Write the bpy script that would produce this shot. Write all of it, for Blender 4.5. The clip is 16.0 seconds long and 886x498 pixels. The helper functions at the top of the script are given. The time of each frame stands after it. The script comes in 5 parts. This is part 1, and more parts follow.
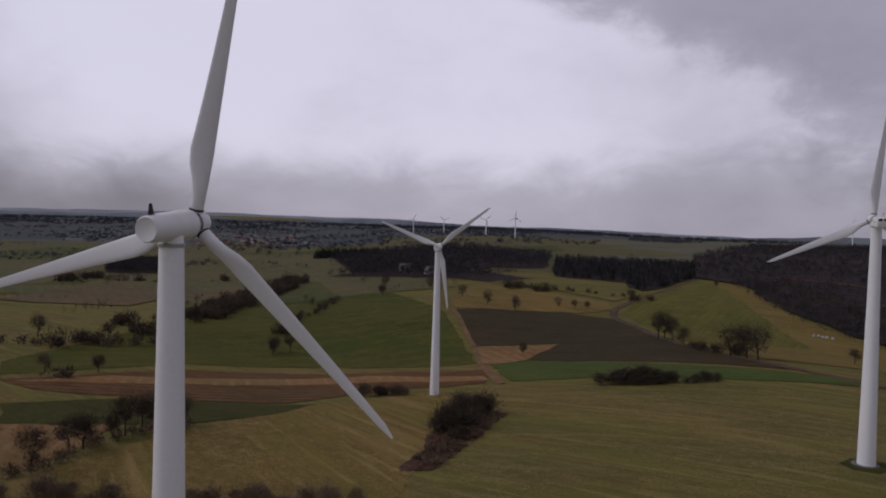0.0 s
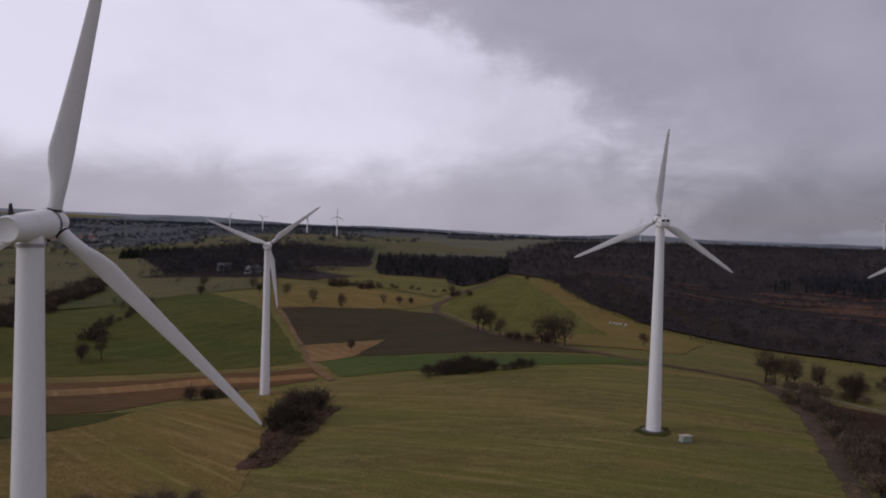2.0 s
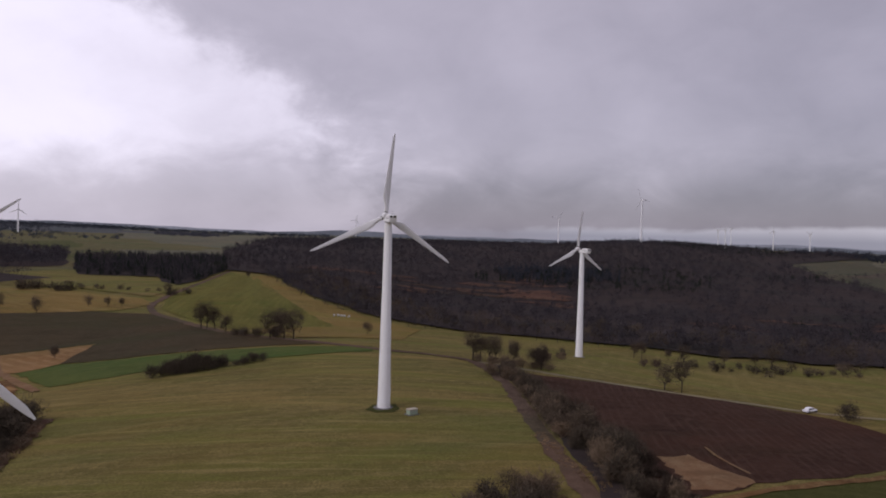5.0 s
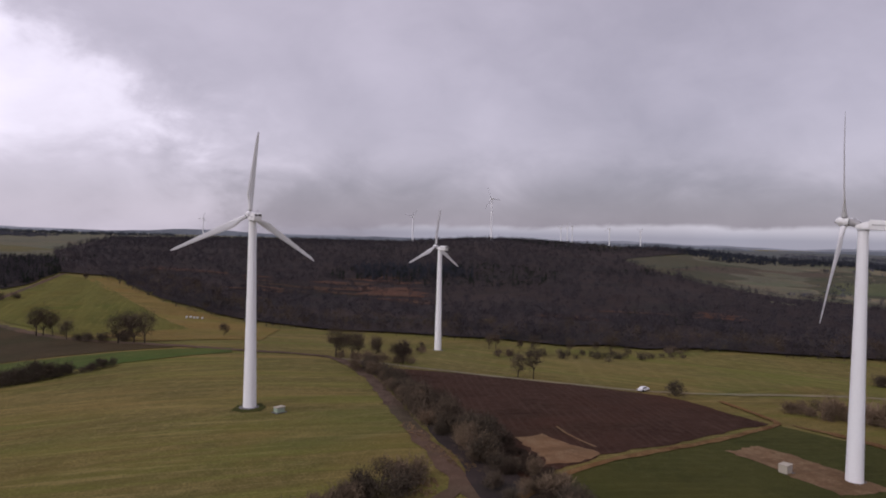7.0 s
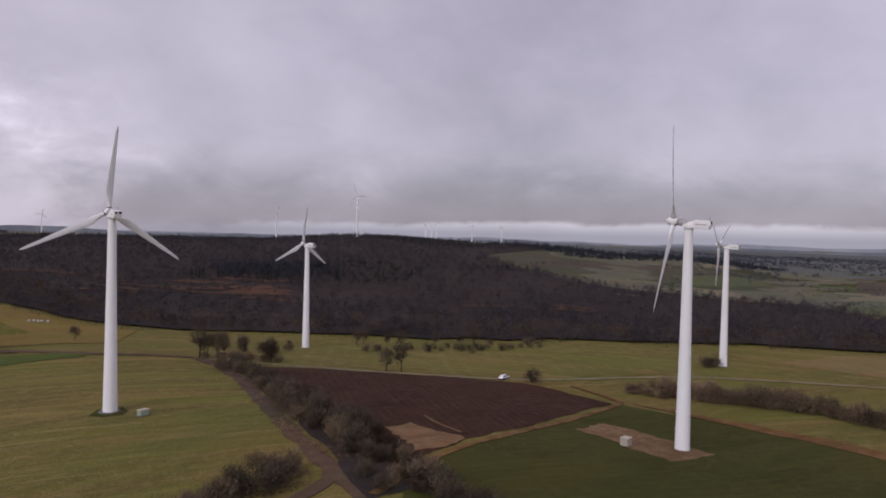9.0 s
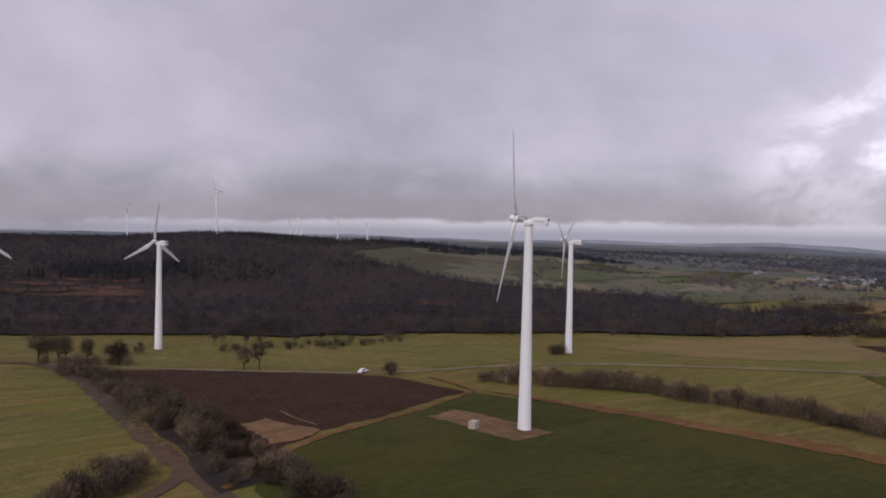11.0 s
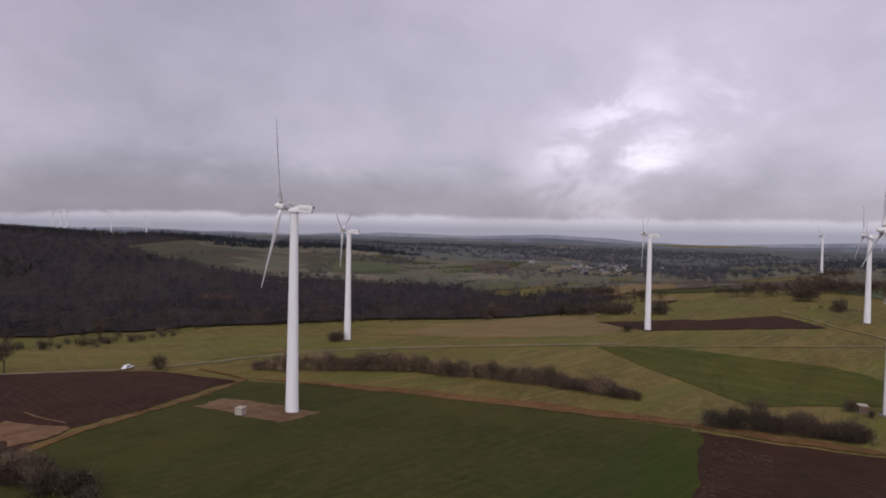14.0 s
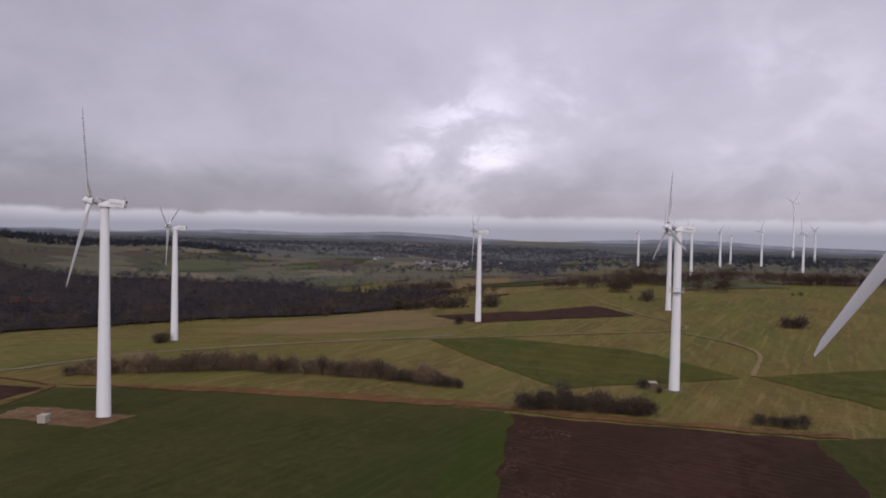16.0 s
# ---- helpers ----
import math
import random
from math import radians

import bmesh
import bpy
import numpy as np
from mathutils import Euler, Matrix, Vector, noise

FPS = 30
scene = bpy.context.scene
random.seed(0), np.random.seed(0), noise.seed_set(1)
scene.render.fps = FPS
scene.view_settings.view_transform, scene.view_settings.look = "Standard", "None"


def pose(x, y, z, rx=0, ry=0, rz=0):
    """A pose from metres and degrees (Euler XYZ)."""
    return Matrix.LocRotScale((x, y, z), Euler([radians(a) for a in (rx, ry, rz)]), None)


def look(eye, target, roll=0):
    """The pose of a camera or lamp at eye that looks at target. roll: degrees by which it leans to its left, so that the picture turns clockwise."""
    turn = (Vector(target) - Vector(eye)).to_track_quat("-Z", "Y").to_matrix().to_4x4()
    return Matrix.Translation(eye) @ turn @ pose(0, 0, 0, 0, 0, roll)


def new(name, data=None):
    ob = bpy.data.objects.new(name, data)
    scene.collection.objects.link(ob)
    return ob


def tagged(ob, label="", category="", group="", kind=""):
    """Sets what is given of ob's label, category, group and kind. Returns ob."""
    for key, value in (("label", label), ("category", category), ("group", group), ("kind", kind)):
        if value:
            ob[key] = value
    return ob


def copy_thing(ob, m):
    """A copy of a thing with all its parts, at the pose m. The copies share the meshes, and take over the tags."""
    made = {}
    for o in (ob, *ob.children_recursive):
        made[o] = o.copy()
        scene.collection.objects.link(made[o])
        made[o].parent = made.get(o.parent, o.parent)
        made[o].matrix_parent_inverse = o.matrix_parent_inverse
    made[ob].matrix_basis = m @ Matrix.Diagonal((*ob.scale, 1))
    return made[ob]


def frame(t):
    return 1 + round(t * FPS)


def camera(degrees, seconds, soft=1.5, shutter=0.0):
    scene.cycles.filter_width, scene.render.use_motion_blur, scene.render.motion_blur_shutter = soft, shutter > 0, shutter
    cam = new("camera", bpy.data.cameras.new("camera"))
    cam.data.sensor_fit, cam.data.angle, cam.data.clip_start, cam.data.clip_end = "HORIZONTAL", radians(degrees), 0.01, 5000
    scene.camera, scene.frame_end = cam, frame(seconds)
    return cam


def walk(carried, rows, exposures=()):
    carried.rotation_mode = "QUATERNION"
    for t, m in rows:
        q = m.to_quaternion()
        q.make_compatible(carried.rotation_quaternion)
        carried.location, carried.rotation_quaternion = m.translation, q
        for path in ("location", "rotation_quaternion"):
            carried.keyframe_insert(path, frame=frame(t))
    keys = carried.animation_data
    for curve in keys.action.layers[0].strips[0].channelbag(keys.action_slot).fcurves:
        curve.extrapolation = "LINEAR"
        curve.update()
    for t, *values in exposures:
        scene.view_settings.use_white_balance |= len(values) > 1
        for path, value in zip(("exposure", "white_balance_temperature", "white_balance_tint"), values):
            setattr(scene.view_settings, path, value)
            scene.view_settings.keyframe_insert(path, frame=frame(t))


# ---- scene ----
cam = camera(64.56, 16.0, soft=1.9)
PATH = [  # seconds, eye, target, roll
    (0, (-18.87, -163.36, 45.96), (-61.238, -72.840, 42.698), 1.40),
    (0.5, (-19.01, -165.09, 46.03), (-55.876, -72.190, 42.849), 1.46),
    (1, (-19.19, -166.76, 46.08), (-49.860, -71.634, 42.962), 1.54),
    (1.5, (-19.51, -168.48, 46.04), (-43.877, -71.541, 43.058), 1.53),
    (2, (-19.94, -170.21, 46.06), (-38.137, -71.924, 43.177), 1.49),
    (2.5, (-20.42, -171.93, 46.15), (-31.851, -72.627, 43.316), 1.46),
    (3, (-21.07, -173.55, 46.18), (-25.584, -73.690, 43.408), 1.49),
    (3.5, (-21.83, -175.08, 46.13), (-19.463, -75.148, 43.425), 1.49),
    (4, (-22.64, -176.49, 45.96), (-13.249, -76.961, 43.367), 1.52),
    (6.5, (-28.33, -182.38, 45.65), (8.048, -89.262, 43.393), 1.36),
    (7, (-29.30, -183.42, 45.70), (11.833, -92.296, 43.494), 1.30),
    (7.5, (-30.33, -184.55, 45.78), (15.149, -95.518, 43.537), 1.33),
    (8, (-31.47, -185.64, 45.86), (18.422, -99.004, 43.616), 1.33),
    (10.5, (-34.28, -193.27, 46.32), (34.091, -120.339, 43.950), 1.13),
    (11, (-34.37, -194.81, 46.14), (37.644, -125.473, 43.768), 1.09),
    (11.5, (-34.50, -196.42, 45.90), (40.969, -130.855, 43.489), 1.11),
    (12, (-34.72, -198.14, 45.69), (43.939, -136.451, 43.183), 1.04),
    (12.5, (-34.96, -199.97, 45.43), (46.670, -142.256, 42.864), 1.02),
    (13, (-35.13, -201.60, 45.20), (49.144, -147.838, 42.500), 1.03),
    (13.5, (-35.28, -202.98, 45.00), (51.369, -153.138, 42.193), 1.07),
    (14, (-35.70, -204.71, 44.87), (53.156, -158.921, 42.051), 1.04),
    (14.5, (-36.10, -206.52, 44.71), (54.968, -165.295, 41.855), 1.11),
    (15, (-36.56, -208.34, 44.60), (56.873, -172.807, 41.833), 1.12),
    (15.5, (-36.99, -210.06, 44.59), (58.285, -179.798, 41.759), 1.15),
    (16, (-37.53, -211.75, 44.75), (59.097, -186.155, 41.901), 1.11),
]
walk(cam, [(t, look(e, a, r)) for t, e, a, r in PATH], [(0, -0.70, 6230, 14), (1.5, -0.61, 6240, 14), (3.5, -0.42, 6310, 15), (6.5, -0.04, 6410, 16), (8, 0.0, 6420, 16), (12, 0.0, 6420, 16), (16, -0.08, 6400, 16)])

# ---- sky and sun: a closed winter cloud cover with a bright rift over the plain ----
SUN_AZ, SUN_EL = 250, 38
world = bpy.data.worlds.new("overcast")
scene.world = world
world.use_nodes = True
wn, wl = world.node_tree.nodes, world.node_tree.links
wn.clear()


class Net:
    """Short ways to write a node tree."""

    def __init__(self, tree):
        self.n, self.l = tree.nodes, tree.links

    def put(self, sock, v):
        if hasattr(v, "is_output"):
            self.l.new(v, sock)
        else:
            sock.default_value = v

    def math(self, op, a, b=0.0, c=0.0, clamp=False):
        m = self.n.new("ShaderNodeMath")
        m.operation, m.use_clamp = op, clamp
        for s, v in zip(m.inputs, (a, b, c)):
            self.put(s, v)
        return m.outputs[0]

    def vec(self, op, a, b=(0, 0, 0), scale=1.0):
        m = self.n.new("ShaderNodeVectorMath")
        m.operation = op
        self.put(m.inputs[0], a)
        self.put(m.inputs[1], b)
        self.put(m.inputs[3], scale)
        return m.outputs[1 if op in ("DOT_PRODUCT", "LENGTH") else 0]

    def noise(self, v, scale, detail=4.0, rough=0.55, distort=0.0):
        m = self.n.new("ShaderNodeTexNoise")
        self.put(m.inputs["Vector"], v)
        for k, w in (("Scale", scale), ("Detail", detail), ("Roughness", rough), ("Distortion", distort)):
            m.inputs[k].default_value = w
        return m.outputs[0]

    def step(self, v, lo, hi, a=0.0, b=1.0):
        m = self.n.new("ShaderNodeMapRange")
        m.interpolation_type = "SMOOTHSTEP"
        for s, w in zip(m.inputs, (v, lo, hi, a, b)):
            self.put(s, w)
        return m.outputs[0]

    def mix(self, f, a, b, blend="MIX"):
        m = self.n.new("ShaderNodeMix")
        m.data_type, m.blend_type = "RGBA", blend
        self.put(m.inputs[0], f)
        for s, v in ((m.inputs[6], a), (m.inputs[7], b)):
            self.put(s, (*v, 1) if isinstance(v, tuple) and len(v) == 3 else v)
        return m.outputs[2]


def heading(az, el=0.0):
    a, e = radians(az), radians(el)
    return (math.sin(a) * math.cos(e), math.cos(a) * math.cos(e), math.sin(e))


w = Net(world.node_tree)
way = wn.new("ShaderNodeTexCoord").outputs["Generated"]
parts = wn.new("ShaderNodeSeparateXYZ")
wl.new(way, parts.inputs[0])
up = w.math("MAXIMUM", parts.outputs[2], 0.0)
bearing = w.math("MULTIPLY", w.math("ARCTAN2", parts.outputs[0], parts.outputs[1]), 180 / math.pi)
rise = w.math("MULTIPLY", w.math("ARCSINE", up), 180 / math.pi)
sheet = w.vec("SCALE", w.vec("MULTIPLY", way, (1, 1, 1.3)), scale=w.math("DIVIDE", 1.0, w.math("ADD", up, 0.75)))
big = w.noise(sheet, 2.3, 3, 0.5, 0.5)
small = w.noise(sheet, 6.5, 5, 0.55, 0.4)
wisp = w.noise(w.vec("MULTIPLY", way, (1, 1, 1.7)), 16.0, 5, 0.6, 0.4)


def lobe(az, el, lo, hi):
    return w.step(w.vec("DOT_PRODUCT", way, heading(az, el)), math.cos(radians(lo)), math.cos(radians(hi)))


def swing(v, force):
    return w.math("MULTIPLY", w.math("SUBTRACT", v, 0.5), force)


# the pale western cloud ends in a ragged front that leans west with height; the eastern deck is darker
front = w.math("SUBTRACT", 6.0, w.math("MULTIPLY", w.math("POWER", rise, 3.0), 0.0042))
front = w.math("ADD", front, w.math("ADD", swing(small, 16.0), swing(wisp, 7.0)))
west = w.step(w.math("SUBTRACT", bearing, front), 9.0, -7.0)
cloud = w.math("ADD", w.step(west, 0.0, 1.0, 0.475, 0.73), w.math("ADD", swing(big, 0.28), w.math("ADD", swing(small, 0.14), swing(wisp, 0.06))))
ragged = w.step(w.math("ADD", small, swing(wisp, 0.5)), 0.30, 0.72)
for az, el, lo, hi, force in ((-47, 18, 16, 3, 0.16), (-30, 10, 26, 8, 0.07), (34, 6, 24, 8, -0.05), (100, 16, 30, 10, 0.03), (50, 10, 24, 8, -0.045)):
    cloud = w.math("ADD", cloud, w.math("MULTIPLY", lobe(az, el, lo, hi), force))
for az, el, lo, hi, force in ((75.5, 5.0, 8.0, 1.0, 0.21), (81, 8.5, 8, 2, 0.07), (92, 13, 11, 3, 0.04), (102, 8, 10, 4, 0.06)):
    cloud = w.math("ADD", cloud, w.math("MULTIPLY", w.math("MULTIPLY", lobe(az, el, lo, hi), w.step(ragged, 0.0, 1.0, 0.35, 1.0)), force))
cloud = w.math("SUBTRACT", cloud, w.math("MULTIPLY", w.step(w.math("ADD", rise, swing(small, 4.0)), 7.0, 2.0), w.step(west, 0.0, 1.0, 0.19, 0.22)))
cloud = w.math("SUBTRACT", cloud, w.math("MULTIPLY", w.step(w.math("ADD", rise, swing(small, 3.0)), 5.0, 0.8), w.step(bearing, -34.0, -52.0, 0.0, 0.26)))
grey = w.mix(w.step(cloud, 0.10, 0.68), (0.225, 0.210, 0.255), (0.61, 0.570, 0.655))
grey = w.mix(w.step(cloud, 0.56, 0.86), grey, (1.05, 1.0, 1.13))
# the clear strip between the cloud base and the plain
base = w.math("ADD", w.step(bearing, 8.0, 48.0, 0.1, 0.95), w.math("ADD", swing(small, 1.1), swing(wisp, 0.7)))
rift = w.math("MULTIPLY", w.step(w.math("SUBTRACT", rise, base), 0.28, -0.22), w.step(bearing, 6.0, 26.0))
strip = w.mix(w.step(rise, -0.2, 1.1), (0.30, 0.305, 0.375), (0.54, 0.53, 0.60))
grey = w.mix(w.math("MULTIPLY", rift, w.step(big, 0.3, 0.65, 0.70, 1.0)), grey, strip)
sky = wn.new("ShaderNodeTexSky")
sky.sky_type, sky.sun_disc = "NISHITA", False
sky.sun_elevation, sky.sun_rotation = radians(SUN_EL), radians(SUN_AZ)
total = w.mix(0.012, grey, sky.outputs[0], "ADD")
back, out = wn.new("ShaderNodeBackground"), wn.new("ShaderNodeOutputWorld")
wl.new(total, back.inputs[0])
back.inputs[1].default_value = 1.0
wl.new(back.outputs[0], out.inputs[0])

sun = new("sun", bpy.data.lights.new("sun", "SUN"))
sun.data.energy, sun.data.angle, sun.data.color = 1.1, radians(25), (1.0, 0.96, 0.93)
sun.matrix_world = look(Vector(heading(SUN_AZ, SUN_EL)) * 100, (0, 0, 0))


# ---- materials ----
def material(name, rough=0.8, metal=0.0, gloss=0.3):
    m = bpy.data.materials.new(name)
    m.use_nodes = True
    b = m.node_tree.nodes["Principled BSDF"]
    b.inputs["Roughness"].default_value, b.inputs["Metallic"].default_value = rough, metal
    b.inputs["Specular IOR Level"].default_value = gloss
    return m, Net(m.node_tree), b


def bump(n, b, value, strength, distance):
    k = n.n.new("ShaderNodeBump")
    k.inputs["Strength"].default_value, k.inputs["Distance"].default_value = strength, distance
    n.put(k.inputs["Height"], value)
    n.put(b.inputs["Normal"], k.outputs[0])


def land(name, low, mid, high, rows=None, rough=0.95, relief=0.25, patch=0.03, swath=None):
    """Ground cover: three colours in patches of tens of metres, tufts, rows (angle, spacing, strength) and long swaths (heading, colour, colour)."""
    m, n, b = material(name, rough, gloss=0.04)
    at = n.n.new("ShaderNodeNewGeometry").outputs["Position"]
    a = n.noise(at, patch, 5, 0.6, 0.6)
    t = n.noise(at, 0.35, 6, 0.65, 0.3)
    f = n.noise(at, 2.2, 5, 0.7)
    c = n.mix(n.step(a, 0.36, 0.62), low, mid)
    c = n.mix(n.step(t, 0.40, 0.72, 0.0, 0.85), c, high)
    drift = n.noise(n.vec("MULTIPLY", at, (0.25, 1.0, 1.0)), 0.09, 5, 0.65, 0.8)
    c = n.mix(n.step(drift, 0.50, 0.72, 0.0, 0.6), c, tuple(v * 0.62 for v in low))
    c = n.mix(n.step(f, 0.35, 0.68, 0.40, 0.0), c, tuple(v * 0.3 for v in low))
    blot = n.noise(at, 0.011, 4, 0.6, 1.0)
    c = n.mix(n.step(blot, 0.42, 0.64, 0.0, 0.40), c, tuple(v * k for v, k in zip(mid, (1.12, 0.92, 0.80))))
    band = n.noise(n.vec("MULTIPLY", at, (0.35, 1.0, 1.0)), 0.024, 4, 0.6, 0.6)
    c = n.mix(n.step(band, 0.50, 0.64, 0.0, 0.55), c, tuple(v * k for v, k in zip(low, (0.72, 0.95, 0.80))))
    if rows:
        ang, gap, force = rows
        r = radians(ang)
        across = n.vec("DOT_PRODUCT", at, (math.cos(r), math.sin(r), 0))
        across = n.math("ADD", across, n.math("MULTIPLY", n.noise(at, 0.03, 2), gap * 1.2))
        line = n.math("SINE", n.math("MULTIPLY", across, 2 * math.pi / gap))
        wide = n.noise(n.vec("MULTIPLY", at, (0.06 + 0.5 * abs(math.cos(r)), 0.06 + 0.5 * abs(math.sin(r)), 0)), 0.22, 3)
        k = n.math("MULTIPLY", n.step(line, 0.2, 1.0), n.step(wide, 0.35, 0.62, 0.0, force))
        c = n.mix(k, c, high)
    if swath:
        r = radians(swath[0])
        along_, across_ = n.vec("DOT_PRODUCT", at, (math.sin(r), math.cos(r), 0)), n.vec("DOT_PRODUCT", at, (math.cos(r), -math.sin(r), 0))
        lay = n.n.new("ShaderNodeCombineXYZ")
        n.put(lay.inputs[0], n.math("MULTIPLY", along_, 0.10))
        n.put(lay.inputs[1], across_)
        lay = lay.outputs[0]
        c = n.mix(n.step(n.noise(lay, 0.075, 5, 0.62, 0.5), 0.45, 0.64, 0.0, 0.7), c, swath[1])
        c = n.mix(n.step(n.noise(n.vec("ADD", lay, (37, 11, 5)), 0.09, 5, 0.66, 0.4), 0.48, 0.74, 0.0, 0.7), c, swath[2])
        thin = n.noise(n.vec("MULTIPLY", lay, (0.6, 1.0, 1.0)), 0.42, 4, 0.6, 0.3)
        c = n.mix(n.step(thin, 0.52, 0.70, 0.0, 0.55), c, tuple(v * 0.62 for v in mid))
        c = n.mix(n.step(thin, 0.46, 0.30, 0.0, 0.50), c, tuple(v * 1.12 for v in high))
        c = n.mix(n.step(f, 0.30, 0.62, 0.45, 0.0), c, tuple(v * 0.35 for v in low))
    n.put(b.inputs["Base Color"], c)
    bump(n, b, n.math("ADD", f, n.math("MULTIPLY", t, 2.0)), 0.6, relief)
    return m


MEADOW = land("meadow_grass", (0.124, 0.110, 0.036), (0.169, 0.139, 0.046), (0.244, 0.190, 0.076), (102, 9.0, 0.28), swath=(104, (0.135, 0.140, 0.030), (0.235, 0.165, 0.062)))
DRY = land("dry_grass", (0.161, 0.114, 0.034), (0.205, 0.144, 0.045), (0.282, 0.205, 0.083), (35, 4.6, 0.15), swath=(125, (0.165, 0.140, 0.036), (0.270, 0.190, 0.080)))
LUSH = land("lush_grass", (0.101, 0.102, 0.023), (0.128, 0.122, 0.030), (0.186, 0.155, 0.045), (65, 12.0, 0.35), swath=(5, (0.140, 0.130, 0.034), (0.080, 0.096, 0.020)))
GREEN = land("green_pasture", (0.058, 0.068, 0.015), (0.078, 0.085, 0.019), (0.124, 0.111, 0.031), (150, 14.0, 0.3))
CROP = land("winter_crop", (0.045, 0.050, 0.014), (0.059, 0.060, 0.017), (0.075, 0.072, 0.023), (75, 3.0, 0.25), relief=0.12)
SOIL = land("ploughed_soil", (0.040, 0.021, 0.014), (0.055, 0.029, 0.020), (0.079, 0.046, 0.033), (160, 2.4, 0.4), relief=0.35, patch=0.05)
SOILG = land("sprouting_soil", (0.049, 0.040, 0.021), (0.062, 0.047, 0.025), (0.079, 0.059, 0.034), (120, 4.0, 0.4), relief=0.2)
BROWN = land("harrowed_soil", (0.090, 0.048, 0.022), (0.118, 0.065, 0.029), (0.162, 0.098, 0.048), (128, 5.0, 0.8))
STUBBLE = land("stubble", (0.198, 0.114, 0.048), (0.240, 0.144, 0.062), (0.288, 0.186, 0.094), (40, 5.0, 0.5))
VERGE = land("rough_verge", (0.114, 0.060, 0.026), (0.174, 0.102, 0.043), (0.258, 0.174, 0.084), relief=0.5, patch=0.12)
DIRT = land("bare_dirt", (0.144, 0.086, 0.046), (0.198, 0.126, 0.070), (0.264, 0.186, 0.110), patch=0.12)
LITTER = land("leaf_litter", (0.033, 0.027, 0.028), (0.044, 0.037, 0.036), (0.081, 0.060, 0.052), patch=0.012)
TRACK = land("worn_track", (0.085, 0.058, 0.042), (0.112, 0.078, 0.057), (0.158, 0.114, 0.084), relief=0.1, patch=0.2)
# next four covers: colour muted towards grey in place of distance haze
HAZEGRASS = land("hazed_pasture", (0.115, 0.113, 0.077), (0.138, 0.132, 0.092), (0.168, 0.156, 0.115), patch=0.006)
FALLOW = land("hazed_fallow", (0.175, 0.155, 0.104), (0.205, 0.178, 0.118), (0.235, 0.205, 0.142), (55, 14.0, 0.3), patch=0.01)
MOSSY = land("hazed_mossy_pasture", (0.082, 0.097, 0.051), (0.098, 0.113, 0.060), (0.128, 0.132, 0.075), (30, 14.0, 0.3), patch=0.01)
HEATH = land("hazed_heath", (0.082, 0.067, 0.051), (0.100, 0.082, 0.062), (0.126, 0.102, 0.077), patch=0.01)
EASTGRASS = land("eastern_meadow_grass", (0.133, 0.117, 0.038), (0.171, 0.143, 0.048), (0.238, 0.190, 0.078), (150, 7.0, 0.3), swath=(152, (0.128, 0.136, 0.030), (0.225, 0.170, 0.066)))
TAN = land("tan_meadow_grass", (0.187, 0.133, 0.062), (0.219, 0.155, 0.074), (0.278, 0.205, 0.107), (150, 7.0, 0.3), swath=(152, (0.170, 0.140, 0.045), (0.245, 0.180, 0.085)))
FRESH = land("fresh_green_grass", (0.060, 0.086, 0.022), (0.078, 0.104, 0.028), (0.105, 0.122, 0.036), (110, 6.0, 0.3))
WESTGREEN = land("western_green_pasture", (0.070, 0.080, 0.030), (0.088, 0.096, 0.036), (0.115, 0.112, 0.046), (30, 14.0, 0.3), patch=0.01)
WESTOLIVE = land("western_olive_pasture", (0.102, 0.096, 0.046), (0.124, 0.114, 0.054), (0.150, 0.134, 0.068), (55, 14.0, 0.3), patch=0.01)
WESTBROWN = land("western_brown_pasture", (0.110, 0.086, 0.050), (0.132, 0.102, 0.058), (0.160, 0.126, 0.076), (55, 9.0, 0.3), patch=0.01)
PALETRACK = land("pale_grass_track", (0.221, 0.178, 0.094), (0.260, 0.206, 0.110), (0.305, 0.241, 0.133), patch=0.2)
# far farmland: the blue haze over it is painted into both colours
FARPLAIN = land("hazed_plain", (0.100, 0.108, 0.108), (0.118, 0.126, 0.122), (0.140, 0.146, 0.138), patch=0.004)
FARDARK = land("hazed_dark_plain", (0.070, 0.078, 0.086), (0.086, 0.094, 0.100), (0.104, 0.110, 0.114), patch=0.004)
YOUNG = land("young_crop", (0.042, 0.053, 0.010), (0.053, 0.063, 0.014), (0.067, 0.071, 0.018), (75, 3.0, 0.25), relief=0.12)
BRACKEN = land("rusty_bracken", (0.060, 0.036, 0.027), (0.098, 0.055, 0.040), (0.210, 0.130, 0.092), relief=0.5, patch=0.045)
HILLGRASS = land("hillside_grass", (0.069, 0.069, 0.046), (0.084, 0.083, 0.055), (0.108, 0.100, 0.069), (30, 14.0, 0.3), patch=0.01)
ASPHALT = land("old_asphalt", (0.190, 0.168, 0.101), (0.215, 0.190, 0.119), (0.250, 0.220, 0.140), relief=0.03, patch=0.2)


def plain(name, col, rough=0.6, metal=0.0, vary=0.25, scale=1.5, dirt=(0.25, 0.2, 0.16)):
    m, n, b = material(name, rough, metal)
    at = n.n.new("ShaderNodeTexCoord").outputs["Object"]
    streak = n.noise(n.vec("MULTIPLY", at, (1.0, 1.0, 0.12)), scale, 5, 0.6)
    fine = n.noise(at, scale * 9, 4, 0.6)
    c = n.mix(n.step(streak, 0.45, 0.8, 0.0, vary), col, tuple(col[i] * dirt[i] * 2.4 for i in range(3)))
    n.put(b.inputs["Base Color"], n.mix(n.step(fine, 0.4, 0.75, 0.0, 0.12), c, tuple(v * 0.6 for v in col)))
    n.put(b.inputs["Roughness"], n.math("ADD", rough - 0.06, n.math("MULTIPLY", fine, 0.14)))
    bump(n, b, fine, 0.08, 0.01)
    return m


